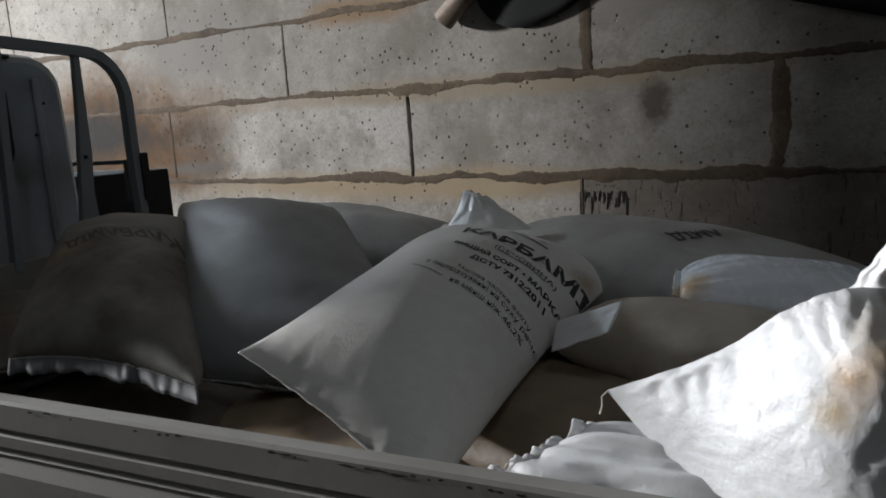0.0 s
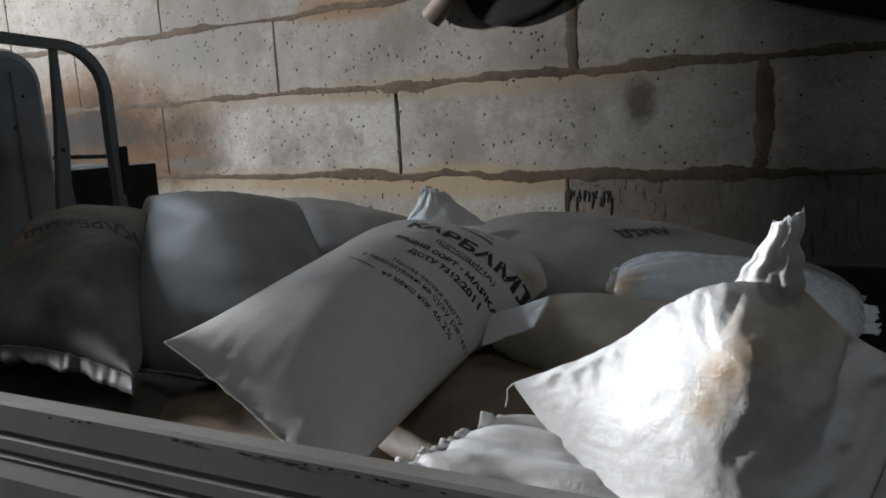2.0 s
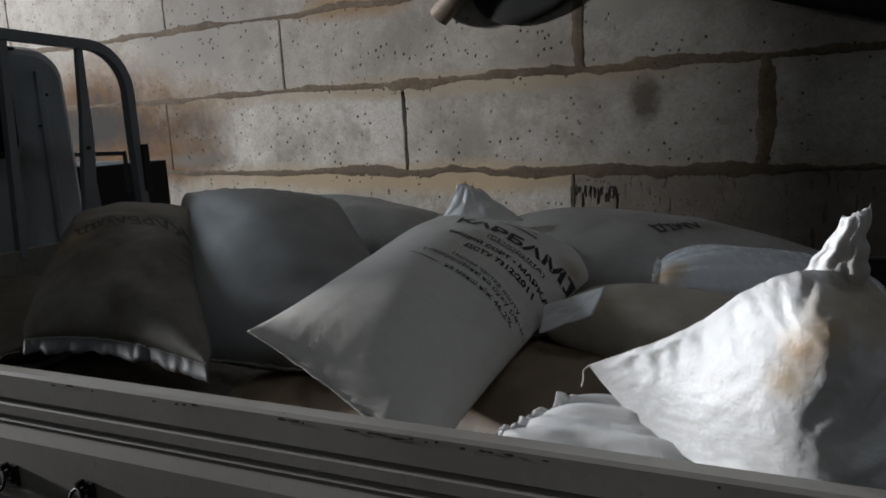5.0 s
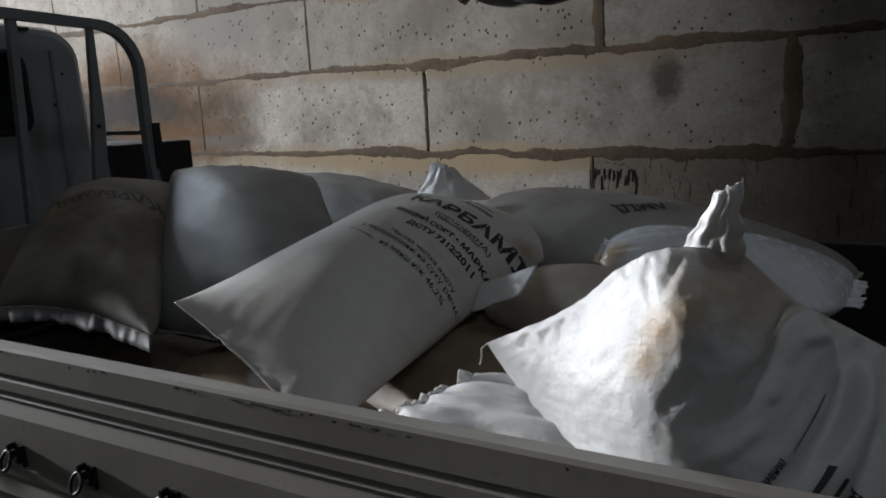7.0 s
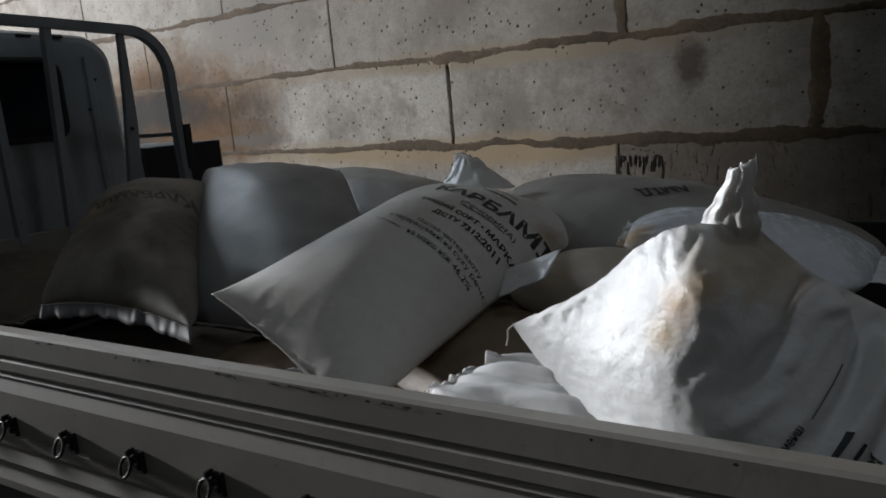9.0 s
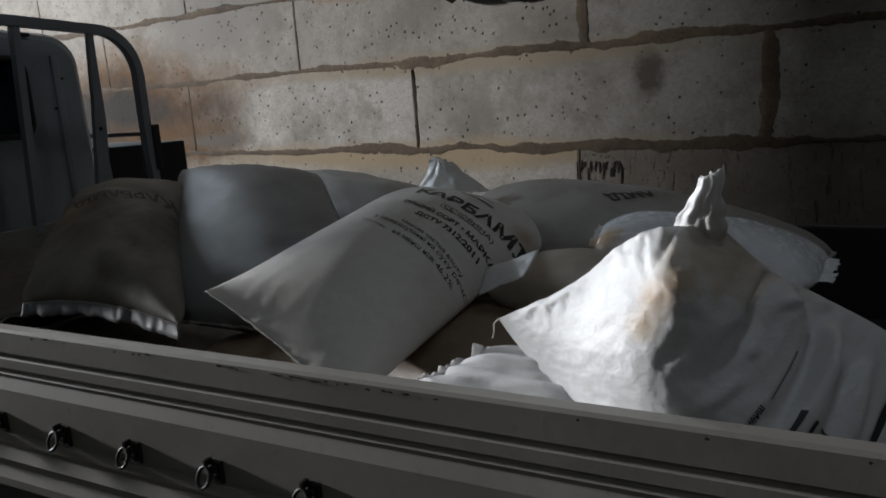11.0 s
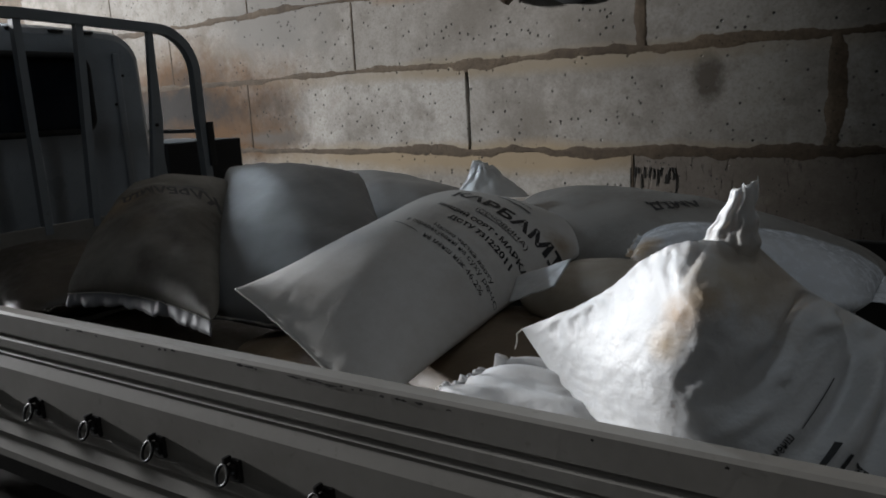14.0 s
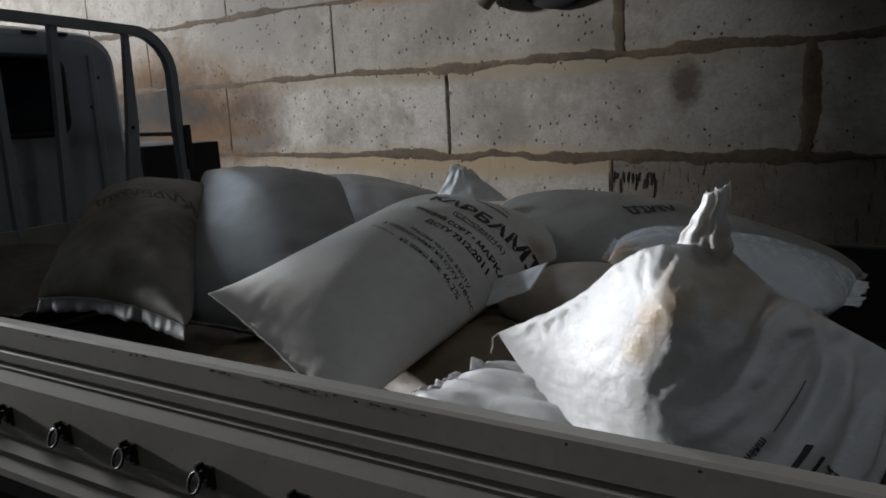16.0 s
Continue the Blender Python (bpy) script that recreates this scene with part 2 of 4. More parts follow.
M_GLASS = glass_material()


# ---- building helpers ----
def link_mesh(name, bm, material, smooth=False):
    me = bpy.data.meshes.new(name)
    bm.normal_update()
    bm.to_mesh(me)
    bm.free()
    for p in me.polygons:
        p.use_smooth = smooth
    me.materials.append(material)
    return new(name, me)


def part(name, bm, material, parent, label="", smooth=False):
    ob = link_mesh(name, bm, material, smooth)
    ob.parent = parent
    if label:
        tagged(ob, label)
    return ob


def thing(name, label, category, group="", kind="", at=None):
    ob = new(name)
    if at is not None:
        ob.matrix_basis = at
    return tagged(ob, label, category, group, kind)


def box(bm, lo, hi, bevel=0.0):
    r = bmesh.ops.create_cube(bm, size=1.0)
    vs = r["verts"]
    for v in vs:
        v.co = [lo[i] + (v.co[i] + 0.5) * (hi[i] - lo[i]) for i in range(3)]
    if bevel > 0:
        es = {e for v in vs for e in v.link_edges}
        bmesh.ops.bevel(bm, geom=list(es), offset=bevel, segments=2, affect="EDGES", profile=0.6)
    return bm


def boxed(lo, hi, bevel=0.0):
    return box(bmesh.new(), lo, hi, bevel)


def tube(bm, pts, radius, sides=10, square=False, closed=False):
    """Sweeps a round or square section along pts."""
    pts = [Vector(p) for p in pts]
    rings = []
    n = len(pts)
    ref = None
    for i, p in enumerate(pts):
        a = pts[(i - 1) % n] if closed or i else pts[i]
        c = pts[(i + 1) % n] if closed or i < n - 1 else pts[i]
        d = (c - a).normalized()
        if ref is None:
            ref = d.orthogonal().normalized() if abs(d.z) > 0.9 or not square else Vector((0, 0, 1))
            if square and abs(d.z) > 0.9:
                ref = Vector((1, 0, 0))
        ref = (ref - d * ref.dot(d)).normalized()
        side = d.cross(ref)
        ring = []
        k = 4 if square else sides
        for j in range(k):
            ang = 2 * math.pi * (j + (0.5 if square else 0)) / k
            r = radius * (1.414 if square else 1)
            ring.append(bm.verts.new(p + ref * math.cos(ang) * r + side * math.sin(ang) * r))
        rings.append(ring)
    k = len(rings[0])
    for i in range(n if closed else n - 1):
        q, s = rings[i], rings[(i + 1) % n]
        for j in range(k):
            bm.faces.new((q[j], q[(j + 1) % k], s[(j + 1) % k], s[j]))
    if not closed:
        bm.faces.new(rings[0][::-1])
        bm.faces.new(rings[-1])
    bmesh.ops.recalc_face_normals(bm, faces=bm.faces)
    return bm


def extrude_profile(profile, x0, x1, nx=1):
    """A closed section in (y, z) drawn out along x."""
    bm = bmesh.new()
    rows = []
    for i in range(nx + 1):
        x = x0 + (x1 - x0) * i / nx
        rows.append([bm.verts.new((x, y, z)) for y, z in profile])
    k = len(profile)
    for a, c in zip(rows, rows[1:]):
        for j in range(k):
            bm.faces.new((a[j], a[(j + 1) % k], c[(j + 1) % k], c[j]))
    bm.faces.new(rows[0][::-1])
    bm.faces.new(rows[-1])
    bmesh.ops.recalc_face_normals(bm, faces=bm.faces)
    return bm


# ---- the hall ----
WALL_Y, FLOOR_Z = 4.36, 0.12
JOINTS_Z = (0.105, 0.70, 1.297, 1.888, 2.42, 3.01, 3.6, 4.2)
ROWS_X = (
    (-8.6, -6.2, -3.8, -1.4, 1.0, 3.4, 6.0),
    (-8.6, -6.2, -1.33, 0.9, 3.3, 6.0),
    (-8.6, -7.1, -4.79, -2.5, -0.276, 2.1, 4.4, 6.0),
    (-8.6, -5.85, -3.52, -1.28, 1.05, 3.4, 6.0),
    (-8.6, -6.78, -4.70, -2.35, 0.0, 2.3, 4.7, 6.0),
    (-8.6, -5.9, -3.5, -1.1, 1.3, 3.6, 6.0),
    (-8.6, -7.0, -4.6, -2.2, 0.2, 2.6, 6.0),
)
tagged(part("floor", boxed((-17, -5, FLOOR_Z - 0.2), (6, 4.9, FLOOR_Z)), M_FLOOR, None), "bare grey concrete floor under the lorry", "floor", kind="structure")
# ceiling in four pieces round a hole made up for the overhead fill
bm = boxed((-17.3, -5.3, 10.0), (1.0, 4.9, 10.2))
box(bm, (2.0, -5.3, 10.0), (6.3, 4.9, 10.2))
box(bm, (1.0, -5.3, 10.0), (2.0, 1.9, 10.2))
box(bm, (1.0, 2.9, 10.0), (2.0, 4.9, 10.2))
tagged(part("ceiling", bm, M_PLASTER, None), "dark concrete ceiling of the store with an added hole for the overhead fill", "ceiling", kind="structure")
tagged(part("wall_east", boxed((6, -5, -0.08), (6.3, 4.9, 10.0)), M_PLASTER, None), "dark grey rendered end wall", "wall", kind="structure")
# the gap is cut only to hold the added front fill lamp
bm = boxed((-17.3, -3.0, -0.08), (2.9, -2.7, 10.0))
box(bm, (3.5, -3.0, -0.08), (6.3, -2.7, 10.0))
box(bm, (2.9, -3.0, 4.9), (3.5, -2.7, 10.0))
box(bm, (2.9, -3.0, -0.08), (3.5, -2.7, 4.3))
tagged(part("wall_south", bm, M_PLASTER, None), "dark grey rendered long wall with an added hole for the fill lamp", "wall", kind="structure")
bm = boxed((-17.3, -5, -0.08), (-17, 4.9, 3.6))
box(bm, (-17.3, -5, 5.0), (-17, 4.9, 10.0))
box(bm, (-17.3, -5, 3.6), (-17, -2.2, 5.0))
box(bm, (-17.3, -0.8, 3.6), (-17, 4.9, 5.0))
tagged(part("wall_west", bm, M_PLASTER, None), "grey rendered end wall with a daylight opening", "wall", kind="structure")
# unseen blocker, added to keep the key lamp off the block wall's right part
tagged(part("partition", boxed((-7.4, 0.6, FLOOR_Z), (-6.9, 2.0, 3.6), 0.02), M_PLASTER, None), "unseen stub wall added to shade the right part of the block wall", "wall", kind="structure")
bm = boxed((-17, WALL_Y + 0.06, -0.08), (-10.6, WALL_Y + 0.5, 10.0))
box(bm, (-9.4, WALL_Y + 0.06, -0.08), (6, WALL_Y + 0.5, 10.0))
box(bm, (-10.6, WALL_Y + 0.06, -0.08), (-9.4, WALL_Y + 0.5, 4.2))
box(bm, (-10.6, WALL_Y + 0.06, 5.3), (-9.4, WALL_Y + 0.5, 10.0))
wall = tagged(part("wall_north", bm, M_MORTAR, None), "wall of large cast concrete blocks with brown mortar", "wall", kind="structure")


def block(x0, x1, z0, z1, material, seed):
    """One cast block: uneven arrises, slightly bowed face, sides that run back into the joint."""
    nx, nz = max(6, int((x1 - x0) / 0.05)), 12
    w, h = x1 - x0, z1 - z0
    us = [0.0, 0.0] + [0.006 / w + (1 - 0.012 / w) * i / nx for i in range(nx + 1)] + [1.0, 1.0]
    ws = [0.0, 0.0] + [0.006 / h + (1 - 0.012 / h) * j / nz for j in range(nz + 1)] + [1.0, 1.0]
    me = bpy.data.meshes.new("concrete_block")
    vs, fs = [], []
    nu, nw = len(us), len(ws)
    for j, ww in enumerate(ws):
        for i, u in enumerate(us):
            x, z = x0 + w * u, z0 + h * ww
            y = WALL_Y + 0.003 * noise.noise((x * 3, seed, z * 3))
            k = 0.006 * noise.noise((x * 16, seed + 3, z * 16)) + 0.004 * noise.noise((x * 45, seed + 3, z * 45))
            if i < 2 or i > nu - 3:
                x += k
                y = WALL_Y + 0.003
            if j < 2 or j > nw - 3:
                z += k
                y = WALL_Y + 0.003
            if i in (0, nu - 1) or j in (0, nw - 1):
                y = WALL_Y + 0.07
            vs.append((x, y, z))
    for j in range(nw - 1):
        for i in range(nu - 1):
            a = j * nu + i
            fs.append((a, a + 1, a + nu + 1, a + nu))
    me.from_pydata(vs, [], fs)
    me.materials.append(material)
    ob = new("concrete_block", me)
    ob.parent = wall
    return ob


def mortar_band(x0, x1, zc, half, seed, upright=False, proud=0.0012):
    """Mortar squeezed out over the arrises: a lumpy ribbon with a wandering outline."""
    n = max(8, int((x1 - x0) / 0.010))
    vs, fs = [], []
    for i in range(n + 1):
        s = x0 + (x1 - x0) * i / n
        a = half * (0.65 + 1.0 * noise.noise((s * 2.2, seed, 0)) + 0.9 * max(0, noise.noise((s * 7, seed, 4))) + 0.22 * noise.noise((s * 41, seed, 6)))
        c = half * (0.65 + 1.0 * noise.noise((s * 2.2, seed, 9)) + 0.9 * max(0, noise.noise((s * 7, seed, 14))) + 0.22 * noise.noise((s * 41, seed, 16)))
        a, c = max(a, 0.006), max(c, 0.006)
        for k, d in enumerate((-a, -a * 0.7, -a * 0.1, c * 0.2, c * 0.75, c)):
            y = WALL_Y - proud * (0.0 if k in (0, 5) else 1.0 + 1.2 * noise.noise((s * 30, seed, k * 3.1))) - 0.001
            y += 0.0035 if k in (0, 5) else 0
            vs.append((zc + d, y, s) if upright else (s, y, zc + d))
    for i in range(n):
        for k in range(5):
            q = i * 6 + k
            f = (q, q + 6, q + 7, q + 1)
            fs.append(f[::-1] if upright else f)
    me = bpy.data.meshes.new("mortar_joint")
    me.from_pydata(vs, [], fs)
    for p in me.polygons:
        p.use_smooth = True
    me.materials.append(M_MORTAR)
    ob = new("mortar_joint", me)
    ob.parent = wall
    return ob


def build_wall():
    k = 0
    for r, xs in enumerate(ROWS_X):
        z0, z1 = JOINTS_Z[r] + 0.005, JOINTS_Z[r + 1] - 0.005
        for x0, x1 in zip(xs, xs[1:]):
            k += 1
            rough = r < 2 and x0 > -1.5
            block(x0 + (0.013 if abs(x0 + 2.5) < 0.01 else 0.005), x1 - (0.013 if abs(x1 + 2.5) < 0.01 else 0.005), z0, z1, M_BLOCK_ROUGH if rough else M_BLOCK, k * 7.3)
        for x in xs[1:-1]:
            if abs(x + 2.5) > 0.01 and r < 6:
                wide = 0.055 if abs(x + 0.276) < 0.01 or abs(x + 1.28) < 0.01 else 0.008
                mortar_band(z0, z1, x, wide, x * 3.7 + r, True)
    for r, z in enumerate(JOINTS_Z[1:-1]):
        for a in range(-9, 6, 3):
            mortar_band(a + 0.4 if a == -9 else a, a + 3, z, 0.030 if a < -5 else 0.040, z * 5.1)


build_wall()
rng = random.Random(11)
for k in range(13):
    x = -1.34 + 0.023 * k + rng.uniform(-0.005, 0.005)
    z1 = 1.205 - 0.012 * rng.random() - (0.03 if k in (3, 9) else 0)
    z0 = z1 - rng.uniform(0.03, 0.10) - (0.05 if k in (0, 12) else 0)
    part("trowel_scratch", tube(bmesh.new(), [(x, WALL_Y, z0), (x + rng.uniform(-0.008, 0.008), WALL_Y - 0.002, (z0 + z1) / 2), (x + rng.uniform(-0.01, 0.01), WALL_Y, z1)], 0.0035, 6), M_CHIP, wall)



# ---- the lorry ----
TRUCK = pose(0, 0.911, 0, 0, 0, 4.9)
lorry = thing("flatbed_lorry", "small pale flatbed lorry with ribbed grey drop sides", "lorry", at=TRUCK)
X_CAB, X_REAR, BED_W = -2.55, 0.95, 1.70

# near drop side: pressed ribs
profile = [(0.0, 1.262), (0.0, 1.226), (0.012, 1.218), (0.012, 1.194), (0.003, 1.190), (0.016, 1.182), (0.018, 1.170), (-0.004, 1.143), (-0.004, 1.040), (0.012, 1.030), (0.014, 1.022), (-0.006, 0.998),
           (0.010, 0.990), (0.012, 0.980), (-0.006, 0.956), (-0.004, 0.90), (0.03, 0.90), (0.03, 1.262), (0.027, 1.267), (0.004, 1.267)]
near_profile = [(0.0, 1.262), (0.0, 1.221), (0.008, 1.217), (0.008, 1.212), (0.001, 1.207), (0.001, 1.189), (0.009, 1.185), (0.009, 1.180), (0.003, 1.175), (0.006, 1.167), (-0.003, 1.145), (-0.003, 1.064), (0.003, 1.060), (0.003, 1.054), (-0.002, 1.050), (-0.001, 1.030), (0.006, 1.017), (-0.004, 0.993),
                (0.004, 0.986), (0.005, 0.972), (-0.004, 0.950), (-0.003, 0.932), (0.03, 0.932), (0.03, 1.262), (0.027, 1.267), (0.004, 1.267)]
side = part("drop_side", extrude_profile(near_profile, X_CAB + 0.03, X_REAR, 24), M_BOARD, lorry, "grey painted ribbed steel drop side")
# same pressing as the near side, coloured dark for the shade behind the load
far = part("drop_side", extrude_profile([(BED_W - y, z - 0.085) for y, z in profile], X_CAB + 0.03, X_REAR, 8), M_BED_SHADED, lorry, "far drop side with its shade in a near-black colour")
part("tailboard", boxed((X_REAR, 0.0, 0.90), (X_REAR + 0.03, BED_W, 1.262), 0.004), M_BOARD, lorry)
part("bed_floor", boxed((X_CAB - 0.02, 0.03, 0.86), (X_REAR, BED_W - 0.03, 0.90)), M_BED_SHADED, lorry)
part("chassis", boxed((-4.4, 0.45, 0.55), (X_REAR - 0.1, 1.25, 0.858), 0.01), M_CHASSIS, lorry)


def hook(x):
    """A lashing ring in its pressed plate."""
    plate = boxed((x - 0.004, -0.010, 1.058), (x + 0.020, -0.002, 1.098), 0.004)
    box(plate, (x - 0.001, -0.016, 1.066), (x + 0.015, -0.009, 1.090), 0.003)
    ob = part("lashing_plate", plate, M_STEEL, lorry)
    ring = []
    for k in range(18):
        a = 2 * math.pi * k / 18
        ring.append((x - 0.007 + 0.0125 * math.cos(a), -0.016 - 0.007 * (1 - math.sin(a)), 1.073 + 0.0155 * math.sin(a)))
    part("lashing_ring", tube(bmesh.new(), ring, 0.0030, 8, closed=True), M_STEEL, ob, "", True)
    part("rivet", tube(bmesh.new(), [(x + 0.012, -0.015, 1.079), (x + 0.012, -0.018, 1.079)], 0.0022, 8), M_GUARD, ob)
    part("staple", boxed((x - 0.010, -0.019, 1.090), (x - 0.002, -0.004, 1.101), 0.002), M_STEEL, ob)


for x in (-2.28, -2.09, -1.905, -1.72, -1.53, -1.345, -1.158, -0.972, -0.788, -0.602, -0.41, -0.215, -0.02, 0.17, 0.36, 0.55, 0.74):
    hook(x)

# headboard guard: one hoop with rounded shoulders, posts, tapered gussets
SHOULDER = [(1.465 + 0.195 * math.cos(a), 1.825 + 0.195 * math.sin(a)) for a in [radians(d) for d in range(0, 91, 9)]]
right = [(X_CAB, 1.672, 1.26), (X_CAB, 1.660, 1.60)] + [(X_CAB, y, z) for y, z in SHOULDER] + [(X_CAB, 1.1, 2.034), (X_CAB, 0.85, 2.042)]
left = [(x, BED_W - y, z) for x, y, z in right]
part("guard_hoop", tube(bmesh.new(), right + left[-2::-1], 0.020, square=True), M_GUARD, lorry, "grey painted steel headboard guard")


def gusset(flip):
    """Post that widens towards its foot, folded from sheet."""
    bm = bmesh.new()
    outline = [(1.335, 1.20), (1.445, 1.20), (1.428, 1.46), (1.444, 1.62), (1.446, 2.006), (1.420, 2.006), (1.398, 1.72)]
    for x in (X_CAB - 0.014, X_CAB + 0.014):
        for y, z in outline:
            bm.verts.new((x, BED_W - y if flip else y, z))
    bm.verts.ensure_lookup_table()
    n = len(outline)
    bm.faces.new([bm.verts[k] for k in range(n)])
    bm.faces.new([bm.verts[n + k] for k in range(n)])
    for k in range(n):
        m = (k + 1) % n
        bm.faces.new([bm.verts[q] for q in (k, m, n + m, n + k)])
    bmesh.ops.recalc_face_normals(bm, faces=bm.faces)
    bmesh.ops.bevel(bm, geom=bm.edges[:], offset=0.003, segments=1, affect="EDGES")
    return bm


for flip in (False, True):
    post = part("guard_post", gusset(flip), M_GUARD, lorry)
    y = BED_W - 1.405 if flip else 1.405
    part("bolt", tube(bmesh.new(), [(X_CAB + 0.012, y, 1.60), (X_CAB + 0.022, y, 1.60)], 0.008, 6), M_STEEL, post)
    a, c = (BED_W - 1.10, BED_W - 1.055) if flip else (1.10, 1.055)
    part("guard_post", tube(bmesh.new(), [(X_CAB, c, 1.20), (X_CAB, a, 2.015)], 0.0155, square=True), M_GUARD, lorry)
part("guard_post", tube(bmesh.new(), [(X_CAB, 0.85, 1.20), (X_CAB, 0.85, 2.02)], 0.0155, square=True), M_GUARD, lorry)
part("headboard", boxed((X_CAB - 0.012, 0.02, 0.90), (X_CAB + 0.012, BED_W - 0.02, 1.235), 0.004), M_BOARD, lorry)
part("corner_bracket", boxed((X_CAB - 0.02, 1.675, 1.39), (X_CAB + 0.03, 1.715, 1.60), 0.004), M_RUBBER, lorry)


def cab_shell():
    """Rear wall and roof of the cab: leaning sides, rounded shoulders and a window hole."""
    bm = bmesh.new()
    rings = []
    for x, grow, drop in ((-4.42, -0.05, -0.10), (-4.30, 0.0, -0.02), (-3.4, 0.01, 0.02), (-2.86, 0.0, 0.01), (-2.815, -0.012, -0.006), (-2.80, -0.035, -0.03)):
        half, foot, top = 0.715 + grow, 0.735 + grow, 2.02 + drop
        pts = [(0.85 - foot, 0.62), (0.85 - foot, 1.2)]
        r = 0.13
        arc = [(half - r + r * math.cos(radians(a)), top - r + r * math.sin(radians(a))) for a in range(0, 91, 15)]
        pts += [(0.85 - y, z) for y, z in arc]
        pts += [(0.85 - 0.3, top + 0.012), (0.85 + 0.3, top + 0.012)]
        pts += [(0.85 + y, z) for y, z in arc[::-1]]
        pts += [(0.85 + foot, 1.2), (0.85 + foot, 0.62)]
        rings.append([bm.verts.new((x, y, z)) for y, z in pts])
    n = len(rings[0])
    for a, c in zip(rings, rings[1:]):
        for k in range(n):
            bm.faces.new((a[k], a[(k + 1) % n], c[(k + 1) % n], c[k]))
    bm.faces.new(rings[0])
    # rear wall round the window
    x = -2.80
    wy0, wy1, wz0, wz1 = 0.42, 1.28, 1.588, 1.915
    hole = []
    for cy, cz, a0 in ((wy1 - 0.06, wz1 - 0.06, 0), (wy0 + 0.06, wz1 - 0.06, 90), (wy0 + 0.06, wz0 + 0.06, 180), (wy1 - 0.06, wz0 + 0.06, 270)):
        for d in range(0, 91, 18):
            a = radians(a0 + d)
            hole.append(bm.verts.new((x, cy + 0.06 * math.cos(a), cz + 0.06 * math.sin(a))))
    outer = rings[-1]
    eo = [bm.edges.get((outer[k], outer[(k + 1) % n])) for k in range(n)]
    eh = [bm.edges.new((hole[k], hole[(k + 1) % len(hole)])) for k in range(len(hole))]
    bmesh.ops.triangle_fill(bm, edges=eo + eh, use_beauty=True, use_dissolve=False)
    ins = [bm.verts.new((x - 0.05, v.co.y, v.co.z)) for v in hole]
    for k in range(len(hole)):
        m = (k + 1) % len(hole)
        bm.faces.new((hole[k], hole[m], ins[m], ins[k]))
    bmesh.ops.recalc_face_normals(bm, faces=bm.faces)
    seal = [tuple(v.co + Vector((0.004, 0, 0))) for v in hole]
    return bm, seal


shell, seal = cab_shell()
cab = part("cab", shell, M_CAB, lorry, "pale blue-grey painted cab")
window = part("rear_window", boxed((-2.832, 0.40, 1.57), (-2.826, 1.30, 1.93)), M_GLASS, cab, "dark tinted rear window")
part("window_seal", tube(bmesh.new(), seal, 0.013, 6, closed=True), M_RUBBER, cab, "", True)
part("seat_back", boxed((-3.3, 0.2, 1.0), (-3.15, 1.45, 1.80), 0.05), plain("blue_seat_cloth", (0.03, 0.06, 0.10), 0.9), cab, "dark blue cloth seat back", True)
for y in (1.00, 0.70, 1.425, 0.275):
    part("pressed_rib", boxed((-2.806, y - 0.018, 0.9), (-2.788, y + 0.018, 1.55 if 0.5 < y < 1.2 else 1.93), 0.008), M_CAB, cab)
for y in (0.5, 0.62, 0.98, 1.16, 1.3):
    part("roof_seam_clip", boxed((-2.83, y - 0.03, 2.008), (-2.79, y + 0.03, 2.022), 0.005), M_RUBBER, cab)
for y, z in ((1.437, 1.885), (1.452, 1.83), (1.40, 1.70)):
    part("rivet", tube(bmesh.new(), [(-2.80, y, z), (-2.792, y, z)], 0.006, 8), M_CHIP, cab)

# wheels stand on the floor
for x in (-3.7, 0.1):
    for y in (0.10, 1.35):
        bm = bmesh.new()
        prof = [(0.18, 0.02), (0.27, 0.0), (0.315, 0.03), (0.32, 0.10), (0.315, 0.17), (0.27, 0.20), (0.18, 0.18)]
        n = 28
        rings = [[bm.verts.new((x + r * math.cos(2 * math.pi * k / n), y + w, 0.44 + r * math.sin(2 * math.pi * k / n))) for r, w in prof] for k in range(n)]
        for a, c in zip(rings, rings[1:] + rings[:1]):
            for q in range(len(prof)):
                w = (q + 1) % len(prof)
                bm.faces.new((a[q], a[w], c[w], c[q]))
        bmesh.ops.recalc_face_normals(bm, faces=bm.faces)
        wheel = part("wheel", bm, M_RUBBER, lorry, "", True)
        part("rim", tube(bmesh.new(), [(x, y + 0.04, 0.44), (x, y + 0.16, 0.44)], 0.19, 24), M_STEEL, wheel)
    part("axle", tube(bmesh.new(), [(x, 0.2, 0.44), (x, 1.45, 0.44)], 0.05, 12), M_CHASSIS, lorry)
    part("spring_pack", boxed((x - 0.4, 0.48, 0.44), (x + 0.4, 0.56, 0.56), 0.01), M_CHASSIS, lorry)

# chipped paint along the top edge of the near side
rng = random.Random(5)
for x in [-1.02, -0.98, -0.93, -0.80, -0.755, -0.74, -0.72, -0.565, -0.545, -0.53, -0.455, -0.425, -0.41, -0.385, -0.365, -0.345, -0.33, -0.295, -0.27, -0.262, -0.235, -0.19, 0.0, 0.145, 0.30]:
    w = rng.choice((0.003, 0.005, 0.008, 0.014))
    z = 1.2600 - rng.uniform(0, 0.004)
    ring = []
    bm = bmesh.new()
    for k in range(11):
        a = 2 * math.pi * k / 11
        ring.append(bm.verts.new((x + w * math.cos(a) * rng.uniform(0.6, 1.1), -0.0012, z + 0.0021 * math.sin(a) * rng.uniform(0.3, 1.3))))
    bm.faces.new(ring)
    part("paint_chip", bm, M_CHIP, side)

# ---- things by the block wall ----
pole = thing("pipe", "short rusty steel pipe sticking out by the block wall", "pipe", at=pose(0, 0, 0))
